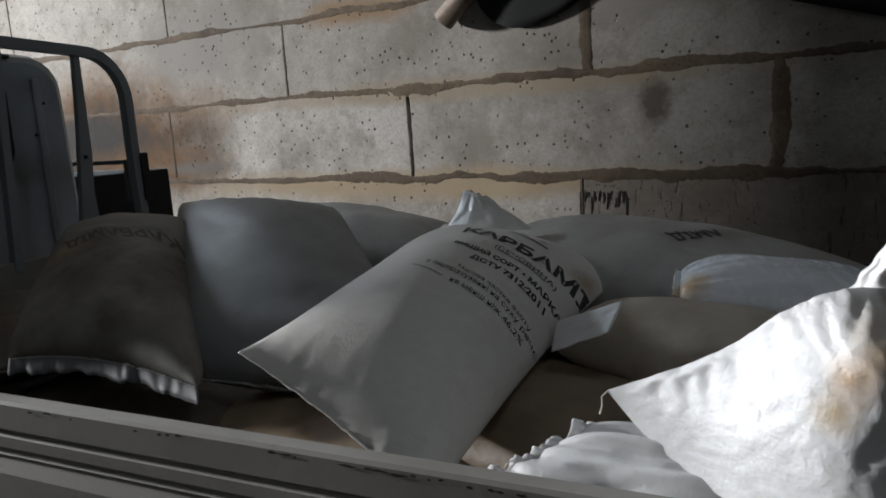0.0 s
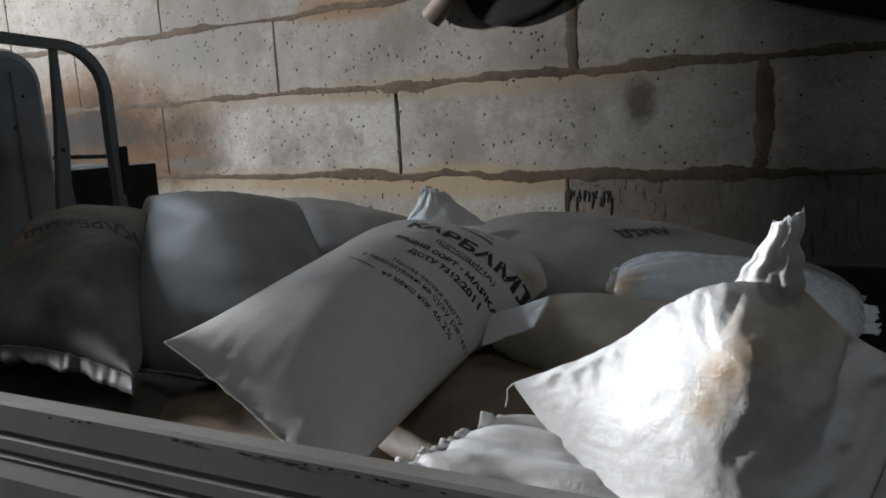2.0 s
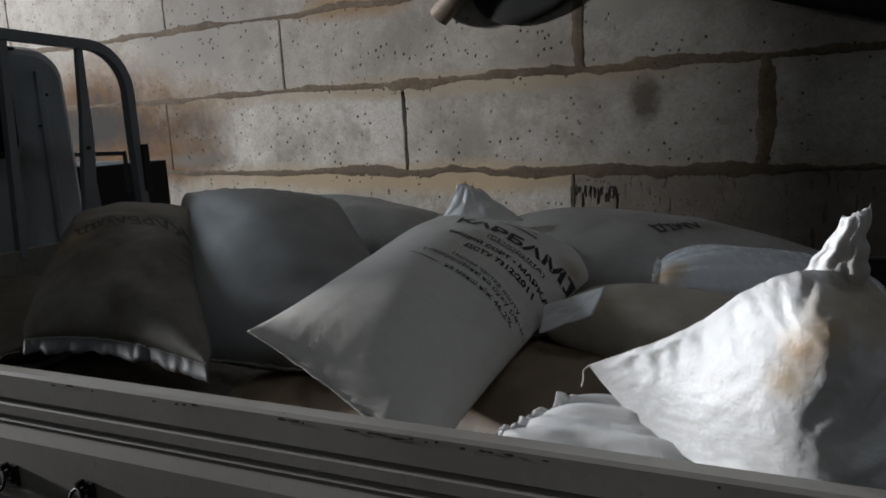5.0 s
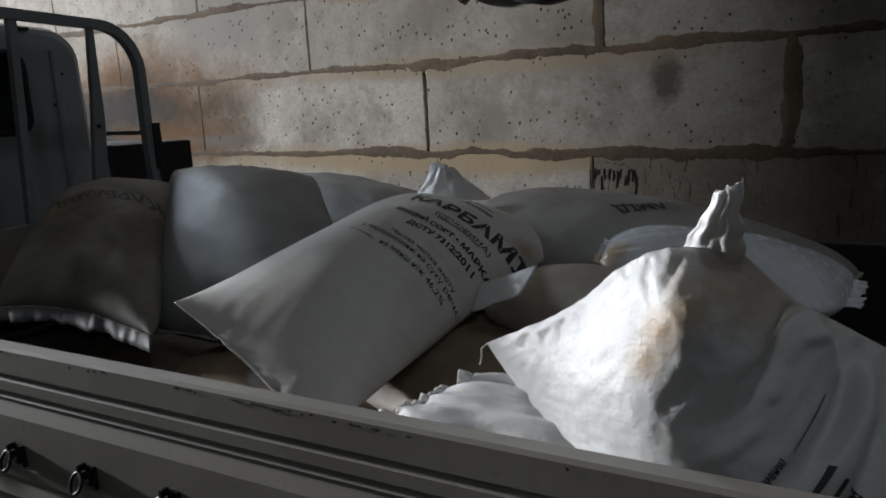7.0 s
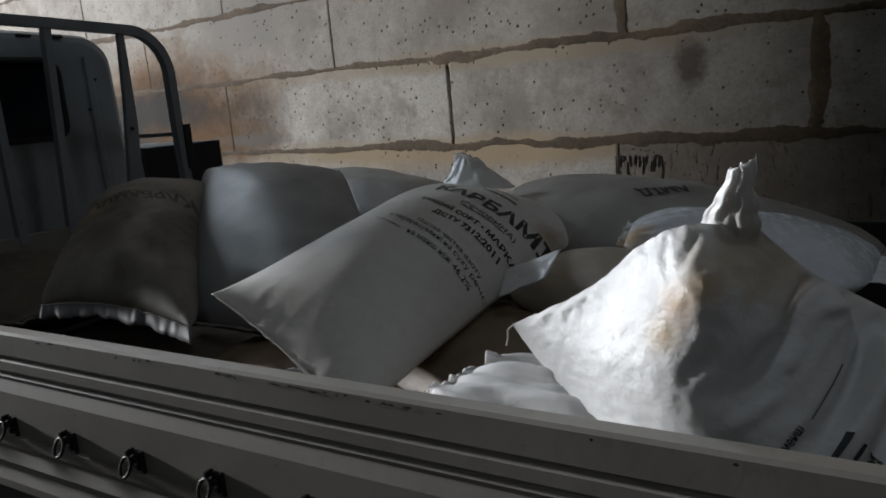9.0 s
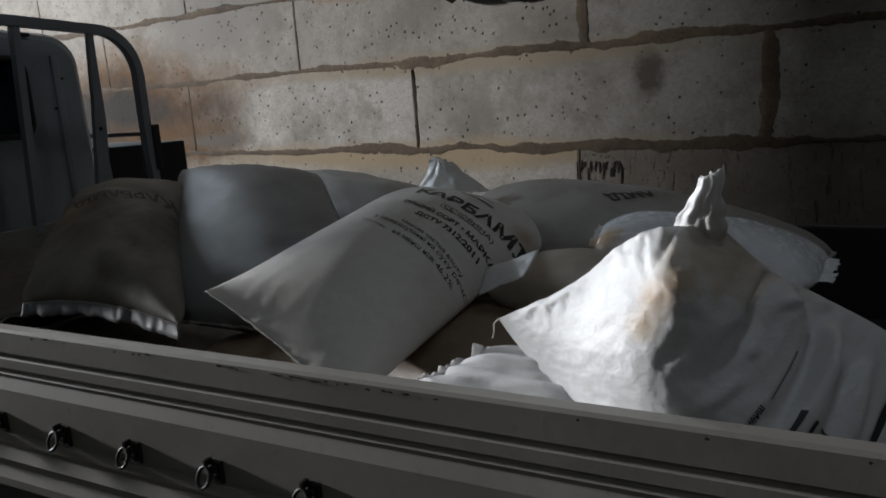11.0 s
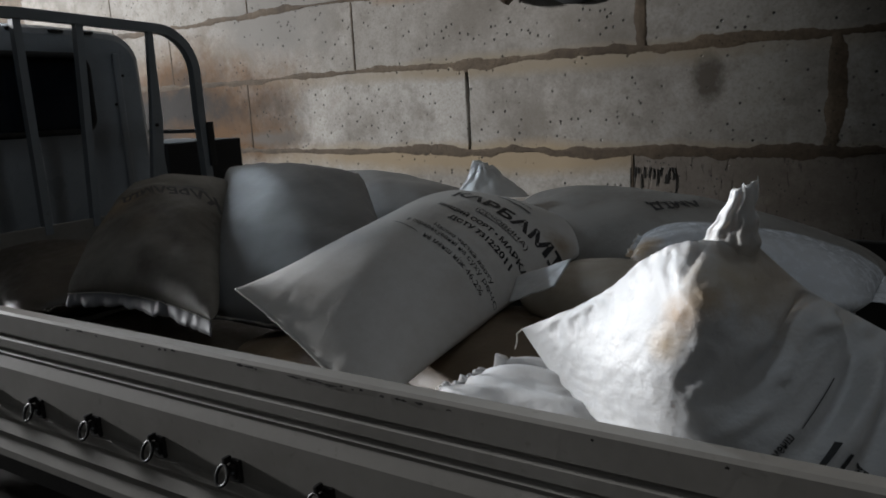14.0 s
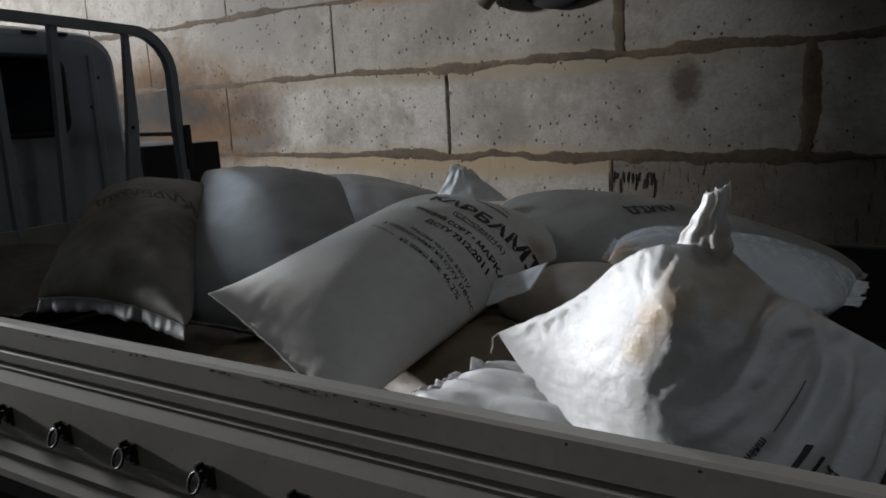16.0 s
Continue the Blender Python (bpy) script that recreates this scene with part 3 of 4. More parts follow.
bm = tube(bmesh.new(), [(-2.155, 4.27, 2.262), (-1.80, 4.27, 2.57), (-1.3, 4.30, 3.0)], 0.068, 20)
part("pipe_barrel", bm, M_RUST, pole, "", True)


def shadow_sheet():
    """Black sheet close to the wall, its sagging outline drawn as the pipe's shadow."""
    bm = bmesh.new()
    nu, nv = 40, 14
    grid = []
    for j in range(nv + 1):
        w = j / nv
        line = []
        for i in range(nu + 1):
            u = i / nu
            x = -1.95 + 0.90 * u
            low = 2.40 - 0.225 * max(0.0, math.sin(math.pi * min(1.0, u * 1.02) ** 0.62)) + 0.02 * noise.noise((u * 5, 2, 1)) + 0.12 * max(0, u - 0.75) / 0.25
            z = 2.95 + (low - 2.95) * w
            y = 4.335 - 0.01 * math.sin(math.pi * w) + 0.006 * noise.noise((u * 4, w * 4, 7))
            line.append(bm.verts.new((x, y, z)))
        grid.append(line)
    for a, c in zip(grid, grid[1:]):
        for i in range(nu):
            bm.faces.new((a[i], a[i + 1], c[i + 1], c[i]))
    bmesh.ops.recalc_face_normals(bm, faces=bm.faces)
    bmesh.ops.solidify(bm, geom=bm.faces[:], thickness=0.012)
    return bm


# a shadow made as a black sheet, there is no cloth here
pipe_shade = thing("tarpaulin", "black sheet drawn as the pipe shadow on the block wall", "tarpaulin", at=pose(0, 0, 0))
part("sheet", shadow_sheet(), M_FLAT_BLACK, pipe_shade, "", True)
# dark steel frame between lorry and wall
crate = thing("steel_frame", "low dark steel frame standing between lorry and wall", "frame", at=pose(-3.55, 3.05, FLOOR_Z))
part("box", boxed((-0.9, -0.25, 0.0), (-0.12, 0.3, 1.35), 0.01), M_FLAT_BLACK, crate)
part("rail", tube(bmesh.new(), [(-0.9, -0.2, 1.2), (-0.9, -0.2, 1.42), (0.14, -0.2, 1.42), (0.14, -0.2, 1.2)], 0.012, square=True), M_CHASSIS, crate)


# ---- sacks ----
class Sack:
    """A filled sack: a quilt between four corners, thick in the middle and flat at its two seams.
    u runs along the seams, v from one seam to the other."""

    def __init__(self, corners, up, top, under, pinch=0.06, arch=0.0, lean=0.0, wrinkle=0.006, lumps=0.008, seed=1, bumps=(), fu=0.55, fv=0.5, sway=0.0, bow=(0.0, 0.0), creases=(), corner=0.3):
        self.p = [Vector(c) for c in corners]
        a, b, c, d = self.p
        n = (b - a + d - c).cross(c - a + d - b).normalized()
        self.n = n if n.dot(Vector(up)) > 0 else -n
        self.top, self.under, self.pinch, self.arch, self.lean = top, under, pinch, arch, lean
        self.wrinkle, self.lumps, self.seed, self.bumps, self.fu, self.fv, self.sway, self.bow, self.creases, self.corner = wrinkle, lumps, seed, bumps, fu, fv, sway, bow, creases, corner
        self.size = ((b - a).length + (d - c).length) / 2, ((c - a).length + (d - b).length) / 2

    def at(self, u, v, side=1, lift=0.0):
        a, b, c, d = self.p
        hump = 4 * v * (1 - v)
        uu = 0.5 + (u - 0.5) * (1 - 2 * self.pinch * hump) * (1 - self.corner * (2 * v - 1) ** 10)
        q = (a * (1 - uu) + b * uu) * (1 - v) + (c * (1 - uu) + d * uu) * v
        along = (c - a + d - b).normalized()
        q = q + along * (4 * u * (1 - u)) * (self.bow[0] * (1 - v) ** 2 - self.bow[1] * v ** 2)
        fu = max(0.0, 4 * u * (1 - u)) ** self.fu
        fv = max(0.0, hump) ** self.fv
        q = q + self.n * self.arch * hump + (b - a).normalized() * self.lean * hump
        h = (self.top if side > 0 else -self.under) * fu * fv
        s = self.seed
        w, l = self.size
        near = math.exp(-v * l / 0.10) + math.exp(-(1 - v) * l / 0.10)
        fold = noise.noise((u * w * 34, v * l * 5, s)) + 0.6 * noise.noise((u * w * 70, v * l * 9, s + 5))
        soft = noise.noise((u * w * 7, v * l * 7, s + 11))
        drape = 1 - abs(noise.noise((u * w * 9 + v * l * 5, v * l * 4 - u * w * 3, s + 21))) * 2.2 + 0.2 * noise.noise((u * w * 24 + v * l * 9, v * l * 14 - u * w * 6, s + 25))
        k = fu ** 0.5
        h += side * (self.wrinkle * near * fold * k * 1.6 + self.lumps * soft * k * fv + self.wrinkle * 0.4 * max(0, drape) * k * fv)
        for bu, bv, amp, rad in self.bumps:
            h += (side > 0) * amp * math.exp(-(((u - bu) * w) ** 2 + ((v - bv) * l) ** 2) / rad ** 2)
        for u0, v0, u1, v1, amp, wid in self.creases if side > 0 else ():
            ax, ay, bx, by = u0 * w, v0 * l, u1 * w, v1 * l
            t = min(1.0, max(0.0, ((u * w - ax) * (bx - ax) + (v * l - ay) * (by - ay)) / ((bx - ax) ** 2 + (by - ay) ** 2)))
            wob = 0.012 * noise.noise((t * 4, u0 * 9, v0 * 9))
            dist = math.hypot(u * w - ax - (bx - ax) * t + wob, v * l - ay - (by - ay) * t)
            h += amp * math.sin(math.pi * (0.08 + 0.84 * t)) * math.exp(-(dist / wid) ** 2) * k
        q = q + self.n * (h + side * lift)
        if self.sway:
            q = q + (b - a).normalized() * (self.sway * math.sin(v * 5.0 + s) * hump)
        return q

    def hand(self):
        """1 where u, v and the upper side are right-handed, else -1."""
        a, b, c, d = self.p
        return 1 if (b - a + d - c).cross(c - a + d - b).dot(self.n) > 0 else -1

    def seam(self, u, end, out):
        """A point of the hem, out metres beyond the seam at that end."""
        a, b, c, d = self.p
        v = 0.0 if end == 0 else 1.0
        q = self.at(u, v)
        away = ((a + b) - (c + d)).normalized() * (1 if end == 0 else -1)
        return q + away * out


def spline(p, t):
    """A point at t, 0 to 1, of the smooth curve through the points p."""
    n = len(p) - 1
    x = min(max(t * n, 0.0), n - 1e-6)
    i = int(x)
    f = x - i
    b, c = p[i], p[i + 1]
    a = p[i - 1] if i else b * 2 - c
    d = p[i + 2] if i + 2 <= n else c * 2 - b
    return (b * 2 + (c - a) * f + (a * 2 - b * 5 + c * 4 - d) * (f * f) + (b * 3 - a - c * 3 + d) * (f * f * f)) * 0.5


class SlumpedSack(Sack):
    """A sack slumped over its fill: a smooth sheet over a cage, a belly behind it, folds along lines in (u, v)."""

    def __init__(self, cage, back, seed, folds):
        self.cage = [[Vector(q) for q in row] for row in cage]
        first, last = self.cage[0], self.cage[-1]
        self.p = [first[0], first[-1], last[0], last[-1]]
        a, b, c, d = self.p
        n = (b - a + d - c).cross(c - a + d - b).normalized()
        self.n = n if n.dot(Vector((-0.3, -1, 0.3))) > 0 else -n
        self.back, self.folds, self.seed = Vector(back), folds, seed
        self.size = (0.45, 0.40)

    def sheet(self, u, v):
        return spline([spline(row, u) for row in self.cage], v)

    def relief(self, u, v):
        w, l = self.size
        s = self.seed
        x, y = u * w, v * l
        h = 0.0018 * noise.noise((x * 6, y * 6, s)) + 0.0008 * noise.noise((x * 22, y * 22, s + 3)) + 0.0010 * noise.noise((x * 60, y * 60, s + 5))
        # small crushed facets of the stiff cloth
        h += 0.0010 * (0.4 - 2 * abs(noise.noise((x * 24 + y * 9, y * 24 - x * 5, s + 31))))
        # fine puckers that run down from the seam
        h += 0.0022 * math.exp(-y / 0.035) * noise.noise((x * 60, y * 8, s + 9))
        # slack ripples across the far half
        slack = min(1.0, max(0.0, (u - 0.45) * 3)) * min(1.0, max(0.0, (v - 0.3) * 4))
        h += 0.0055 * slack * (1 - 2.2 * abs(noise.noise(((x + 1.6 * y) * 26, (y - x) * 4, s + 15))))
        for line, amp, wide in self.folds:
            best, where = 9.0, 0.0
            for k, ((u0, v0), (u1, v1)) in enumerate(zip(line, line[1:])):
                ax, ay, bx, by = u0 * w, v0 * l, u1 * w, v1 * l
                t = min(1.0, max(0.0, ((x - ax) * (bx - ax) + (y - ay) * (by - ay)) / ((bx - ax) ** 2 + (by - ay) ** 2)))
                d = math.hypot(x - ax - (bx - ax) * t, y - ay - (by - ay) * t)
                if d < best:
                    best, where = d, (k + t) / (len(line) - 1)
            if best < 5 * wide:
                fade = max(0.0, 1 - where) ** 0.7
                best += 0.15 * wide * noise.noise((where * 9, s, amp * 900))
                h -= amp * fade * (math.exp(-(best / wide) ** 2) - 0.5 * math.exp(-((best - 2.1 * wide) / (1.2 * wide)) ** 2))
        return h

    def at(self, u, v, side=1, lift=0.0):
        q = self.sheet(u, v)
        e = 0.012
        nrm = (self.sheet(min(u + e, 1), v) - self.sheet(max(u - e, 0), v)).cross(self.sheet(u, min(v + e, 1)) - self.sheet(u, max(v - e, 0))).normalized() * self.hand()
        edge = min(1.0, 12 * u) * min(1.0, 12 * (1 - u))
        if side > 0:
            return q + nrm * (self.relief(u, v) * edge + lift)
        full = max(0.0, 4 * u * (1 - u)) ** 0.5 * max(0.0, min(1.0, v * 3)) ** 0.6
        return q + self.back * full - nrm * lift


def sack_mesh(s, nu=46, nv=70):
    vs, fs, uv = [], [], []
    ring = 2 * nu
    for j in range(nv + 1):
        v = j / nv
        v = 0.5 - 0.5 * math.cos(math.pi * v)
        for i in range(ring):
            if i < nu:
                u, side = 0.5 - 0.5 * math.cos(math.pi * i / nu), 1
            else:
                u, side = 0.5 + 0.5 * math.cos(math.pi * (i - nu) / nu), -1
            vs.append(s.at(u, v, side))
            uv.append((u * s.size[0] * 4, v * s.size[1] * 4))
    for j in range(nv):
        for i in range(ring):
            k = (i + 1) % ring
            fs.append((j * ring + i, j * ring + k, (j + 1) * ring + k, (j + 1) * ring + i))
    me = bpy.data.meshes.new("bag")
    me.from_pydata(vs, [], fs)
    lay = me.uv_layers.new(name="UVMap")
    for p in me.polygons:
        p.use_smooth = True
        for li in p.loop_indices:
            lay.data[li].uv = uv[me.loops[li].vertex_index]
    bm = bmesh.new()
    bm.from_mesh(me)
    bmesh.ops.remove_doubles(bm, verts=bm.verts, dist=0.0002)
    bmesh.ops.recalc_face_normals(bm, faces=bm.faces)
    bm.to_mesh(me)
    bm.free()
    return me


def hem_mesh(s, end, width=0.014, curl=0.006, u0=0.0, u1=1.0, frill=0.004, droop=0.0):
    """The flat stitched strip beyond a seam, frayed and wavy at its free edge, 2 mm thick."""
    n, rows = 90, 5
    bm = bmesh.new()
    grid = []
    for j in range(rows + 1):
        line = []
        for i in range(n + 1):
            u = u0 + (u1 - u0) * i / n
            w = width * (0.8 + 0.35 * noise.noise((u * 9, s.seed, 2)) + 0.14 * noise.noise((u * 26, s.seed, 3)))
            t = j / rows
            q = s.seam(u, end, w * t)
            lift = curl * t * t * noise.noise((u * 6, s.seed, 5)) * 2 + frill * t * noise.noise((u * 12, s.seed, 7 + t))
            q = q + s.n * lift + Vector((0, 0, -droop * t * t))
            line.append(bm.verts.new(q))
        grid.append(line)
    for a, b in zip(grid, grid[1:]):
        for i in range(n):
            bm.faces.new((a[i], a[i + 1], b[i + 1], b[i]))
    bmesh.ops.recalc_face_normals(bm, faces=bm.faces)
    bmesh.ops.solidify(bm, geom=bm.faces[:], thickness=0.002)
    return bm


def ear_neck(left, right, tip_left, tip_right, depth, end_depth, seed):
    """A pulled-up corner: cloth gathered from a wide foot into a ragged, pleated tip."""
    left, right, tip_left, tip_right = (Vector(q) for q in (left, right, tip_left, tip_right))
    bm = bmesh.new()
    rows, n = 44, 64
    rings = []
    for j in range(rows + 1):
        t = j / rows
        a = left.lerp(tip_left, t) + Vector((0.004, 0, -0.003)) * math.sin(math.pi * t) + Vector((0.006 * noise.noise((t * 5, seed, 1)), 0, 0)) * math.sin(math.pi * t)
        c = right.lerp(tip_right, t) + Vector((0.007 * noise.noise((t * 5, seed, 8)), 0, 0))
        wide = (c - a) / 2
        deep = Vector((-wide.y, wide.x, 0)).normalized()
        d = end_depth + (depth - end_depth) * (1 - t) ** 1.3
        ring = []
        for i in range(n):
            ang = 2 * math.pi * i / n
            cs, sn = math.cos(ang), math.sin(ang)
            pleat = noise.noise((cs * 2.4 - t * 0.8, seed, t * 1.6)) + 0.4 * noise.noise((cs * 5.5 - t, seed + 3, t * 3.6)) + 0.12 * noise.noise((cs * 13, seed + 7, t * 9))
            rag = 0.016 * noise.noise((cs * 3.1, sn, seed)) * t ** 6
            q = (a + c) / 2 + wide * cs + deep * (sn * d + (0.0035 + 0.006 * (1 - t)) * pleat * (0.25 + abs(sn)))
            ring.append(bm.verts.new(q + Vector((0, 0, rag))))
        rings.append(ring)
    for p, q in zip(rings, rings[1:]):
        for i in range(n):
            k = (i + 1) % n
            bm.faces.new((p[i], p[k], q[k], q[i]))
    bm.faces.new(rings[-1])
    bmesh.ops.recalc_face_normals(bm, faces=bm.faces)
    return bm


def flap_mesh(corners, wave, seed, thick=0.002, n=24):
    """A small loose sheet of cloth between four corners."""
    a, b, c, d = [Vector(q) for q in corners]
    nrm = (b - a).cross(c - a).normalized()
    bm = bmesh.new()
    grid = []
    for j in range(n + 1):
        v = j / n
        line = []
        for i in range(n + 1):
            u = i / n
            q = (a * (1 - u) + b * u) * (1 - v) + (c * (1 - u) + d * u) * v
            line.append(bm.verts.new(q + nrm * wave * (noise.noise((u * 3, v * 3, seed)) + 0.4 * noise.noise((u * 9, v * 7, seed)))))
        grid.append(line)
    for p, q in zip(grid, grid[1:]):
        for i in range(n):
            bm.faces.new((p[i], p[i + 1], q[i + 1], q[i]))
    bmesh.ops.recalc_face_normals(bm, faces=bm.faces)
    bmesh.ops.solidify(bm, geom=bm.faces[:], thickness=thick)
    return bm


def stitch_mesh(s, end, inset=0.010, step=0.011, side=1):
    """The sewing thread along a seam, one raised dash after another."""
    bm = bmesh.new()
    w = s.size[0]
    n = int(w / step)
    for i in range(n):
        pts = []
        for k in range(3):
            u = (i + 0.12 + 0.3 * k) / n
            q = s.seam(min(max(u, 0.002), 0.998), end, inset) + s.n * (side * (0.0025 + (0.0012 if k == 1 else 0)))
            pts.append(q)
        tube(bm, pts, 0.0011, 5)
    return bm


def flow_text(s, body, u, v, size, spin, material, parent, bold=0.0, side=1, squeeze=1.0, lift=0.0016, name="print"):
    """Lettering laid onto the sack: (u, v) is the start of its base line, spin its turn on the cloth in degrees."""
    cu = bpy.data.curves.new("lettering", "FONT")
    cu.body, cu.size, cu.offset, cu.resolution_u = body, size, bold, 2
    ob = bpy.data.objects.new("lettering", cu)
    scene.collection.objects.link(ob)
    bpy.context.view_layer.update()
    me = ob.to_mesh()
    bm = bmesh.new()
    bm.from_mesh(me)
    ob.to_mesh_clear()
    bpy.data.objects.remove(ob)
    bmesh.ops.triangulate(bm, faces=bm.faces)
    for _ in range(2):
        long = [e for e in bm.edges if e.calc_length() > size * 0.22]
        if long:
            bmesh.ops.subdivide_edges(bm, edges=long, cuts=1)
            bmesh.ops.triangulate(bm, faces=bm.faces)
    c, t = math.cos(radians(spin)), math.sin(radians(spin))
    w, l = s.size
    turn = s.hand()
    for x in bm.verts:
        px, py = x.co.x * squeeze, x.co.y * turn
        x.co = s.at(min(max(u + (px * c - py * t) / w, 0.001), 0.999), min(max(v + (px * t + py * c) / l, 0.001), 0.999), side, lift)
    return part(name, bm, material, parent)


def flow_bar(s, u, v, length, height, spin, material, parent, side=1, lift=0.0016):
    """A plain bar of lettering size laid onto the sack."""
    bm = bmesh.new()
    n = max(3, int(length / 0.008))
    c, t = math.cos(radians(spin)), math.sin(radians(spin))
    w, l = s.size
    rows = []
    for k in (0, 1):
        line = []
        for i in range(n + 1):
            px, py = length * i / n, height * k
            line.append(bm.verts.new(s.at(min(max(u + (px * c - py * t) / w, 0.001), 0.999), min(max(v + (px * t + py * c) / l, 0.001), 0.999), side, lift)))
        rows.append(line)
    for i in range(n):
        bm.faces.new((rows[0][i], rows[0][i + 1], rows[1][i + 1], rows[1][i]))
    return part("print_bar", bm, material, parent)


def make_sack(s, label, material, hems=((0, {}), (1, {})), stitched=(0,), nu=46, nv=70, hem_material=None):
    ob = new("sack")
    tagged(ob, label, "sack", "sacks in the lorry bed")
    me = sack_mesh(s, nu, nv)
    me.materials.append(material)
    bag = new("bag", me)
    bag.parent = ob
    for end, opts in hems:
        part("hem", hem_mesh(s, end, **opts), hem_material or material, ob, "", True)
    for end in stitched:
        part("stitching", stitch_mesh(s, end), M_THREAD, ob)
    return ob


# made-up black sheet that fills the dark upper right corner of the wall
drape = thing("tarpaulin", "added black sheet with a slanting lower edge on the block wall", "tarpaulin", at=pose(0, 0, 0))
part("sheet", flap_mesh([(-1.00, 4.335, 2.380), (1.30, 4.335, 1.675), (-1.00, 4.335, 3.0), (1.30, 4.335, 3.0)], 0.006, 12.0, 0.008), M_FLAT_BLACK, drape, "", True)
UP = (0, 0, 1)
# printed sack in the middle
S_A = Sack([(-0.774, 1.028, 1.317), (-0.40, 0.97, 1.17), (-0.91, 1.95, 1.38), (-0.36, 1.84, 1.31)], (0, -0.5, 1), 0.124, 0.10, pinch=0.05, seed=3, wrinkle=0.002, lumps=0.010, fu=0.66, fv=0.88, corner=0.0, bow=(0.012, 0.0))
A = make_sack(S_A, "white woven sack with black printed lettering lying tilted", M_SACK, hems=((0, dict(width=0.006, frill=0.001, curl=0.001)), ), stitched=())
part("ear", ear_neck((-0.865, 1.90, 1.384), (-0.608, 1.84, 1.388), (-0.835, 1.93, 1.474), (-0.745, 1.90, 1.450), 0.05, 0.014, 2.0), M_SACK, A, "", True)
# grimy sack by the cab
S_B = Sack([(-1.525, 1.055, 1.215), (-0.935, 1.105, 1.205), (-2.10, 1.62, 1.38), (-1.58, 1.66, 1.43)], UP, 0.12, 0.09, seed=8, corner=0.12, wrinkle=0.0025, lumps=0.014, bow=(0.05, 0.0), creases=((0.15, 0.05, 0.22, 0.5, -0.005, 0.03), (0.5, 0.03, 0.55, 0.35, -0.004, 0.025), (0.8, 0.05, 0.7, 0.45, -0.005, 0.03), (0.1, 0.66, 0.9, 0.70, -0.006, 0.03)))
B = make_sack(S_B, "grimy white woven sack with upside-down print, hem hanging", M_DIRTY, hems=((0, dict(width=0.046, frill=0.0006, curl=0.0015, droop=0.018)), (1, {})), hem_material=M_HEM)
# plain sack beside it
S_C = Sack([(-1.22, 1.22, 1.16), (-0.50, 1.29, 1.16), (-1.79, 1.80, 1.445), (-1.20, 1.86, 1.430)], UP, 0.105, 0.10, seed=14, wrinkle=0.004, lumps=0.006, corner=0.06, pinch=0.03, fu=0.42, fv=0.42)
C = make_sack(S_C, "plain white woven sack bulging over the heap", M_GREY_SHADED)
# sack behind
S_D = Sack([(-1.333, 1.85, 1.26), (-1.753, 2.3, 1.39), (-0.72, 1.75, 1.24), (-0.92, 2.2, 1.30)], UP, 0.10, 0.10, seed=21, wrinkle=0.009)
D = make_sack(S_D, "white woven sack lying flat behind the others", M_DUSTY_SHADED)
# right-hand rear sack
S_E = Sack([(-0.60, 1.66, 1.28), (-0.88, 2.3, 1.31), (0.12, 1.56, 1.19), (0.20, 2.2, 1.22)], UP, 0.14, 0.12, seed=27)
E = make_sack(S_E, "white woven sack with black print at the far side", M_DUSTY_SHADED)
# sack with a tied end
S_G = Sack([(-0.19, 1.47, 1.32), (-0.22, 1.66, 1.36), (0.19, 1.62, 1.24), (0.19, 2.0, 1.24)], UP, 0.075, 0.08, seed=33, corner=0.45)
G = make_sack(S_G, "white film-lined sack with a crumpled tied end", M_LINER, hems=((0, {}), (1, dict(width=0.035, frill=0.006, curl=0.02))))
# sack with a folded corner
S_H = Sack([(-0.416, 1.42, 1.235), (-0.362, 1.62, 1.275), (0.05, 1.22, 1.20), (0.05, 1.55, 1.29)], UP, 0.075, 0.08, seed=39)
Hs = make_sack(S_H, "tan dusty woven sack with a folded white corner", M_TAN)
part("folded_corner", flap_mesh([(-0.375, 1.35, 1.258), (-0.272, 1.34, 1.305), (-0.385, 1.40, 1.298), (-0.262, 1.39, 1.346)], 0.003, 4.0), M_CLEAN, Hs, "clean white folded corner", True)
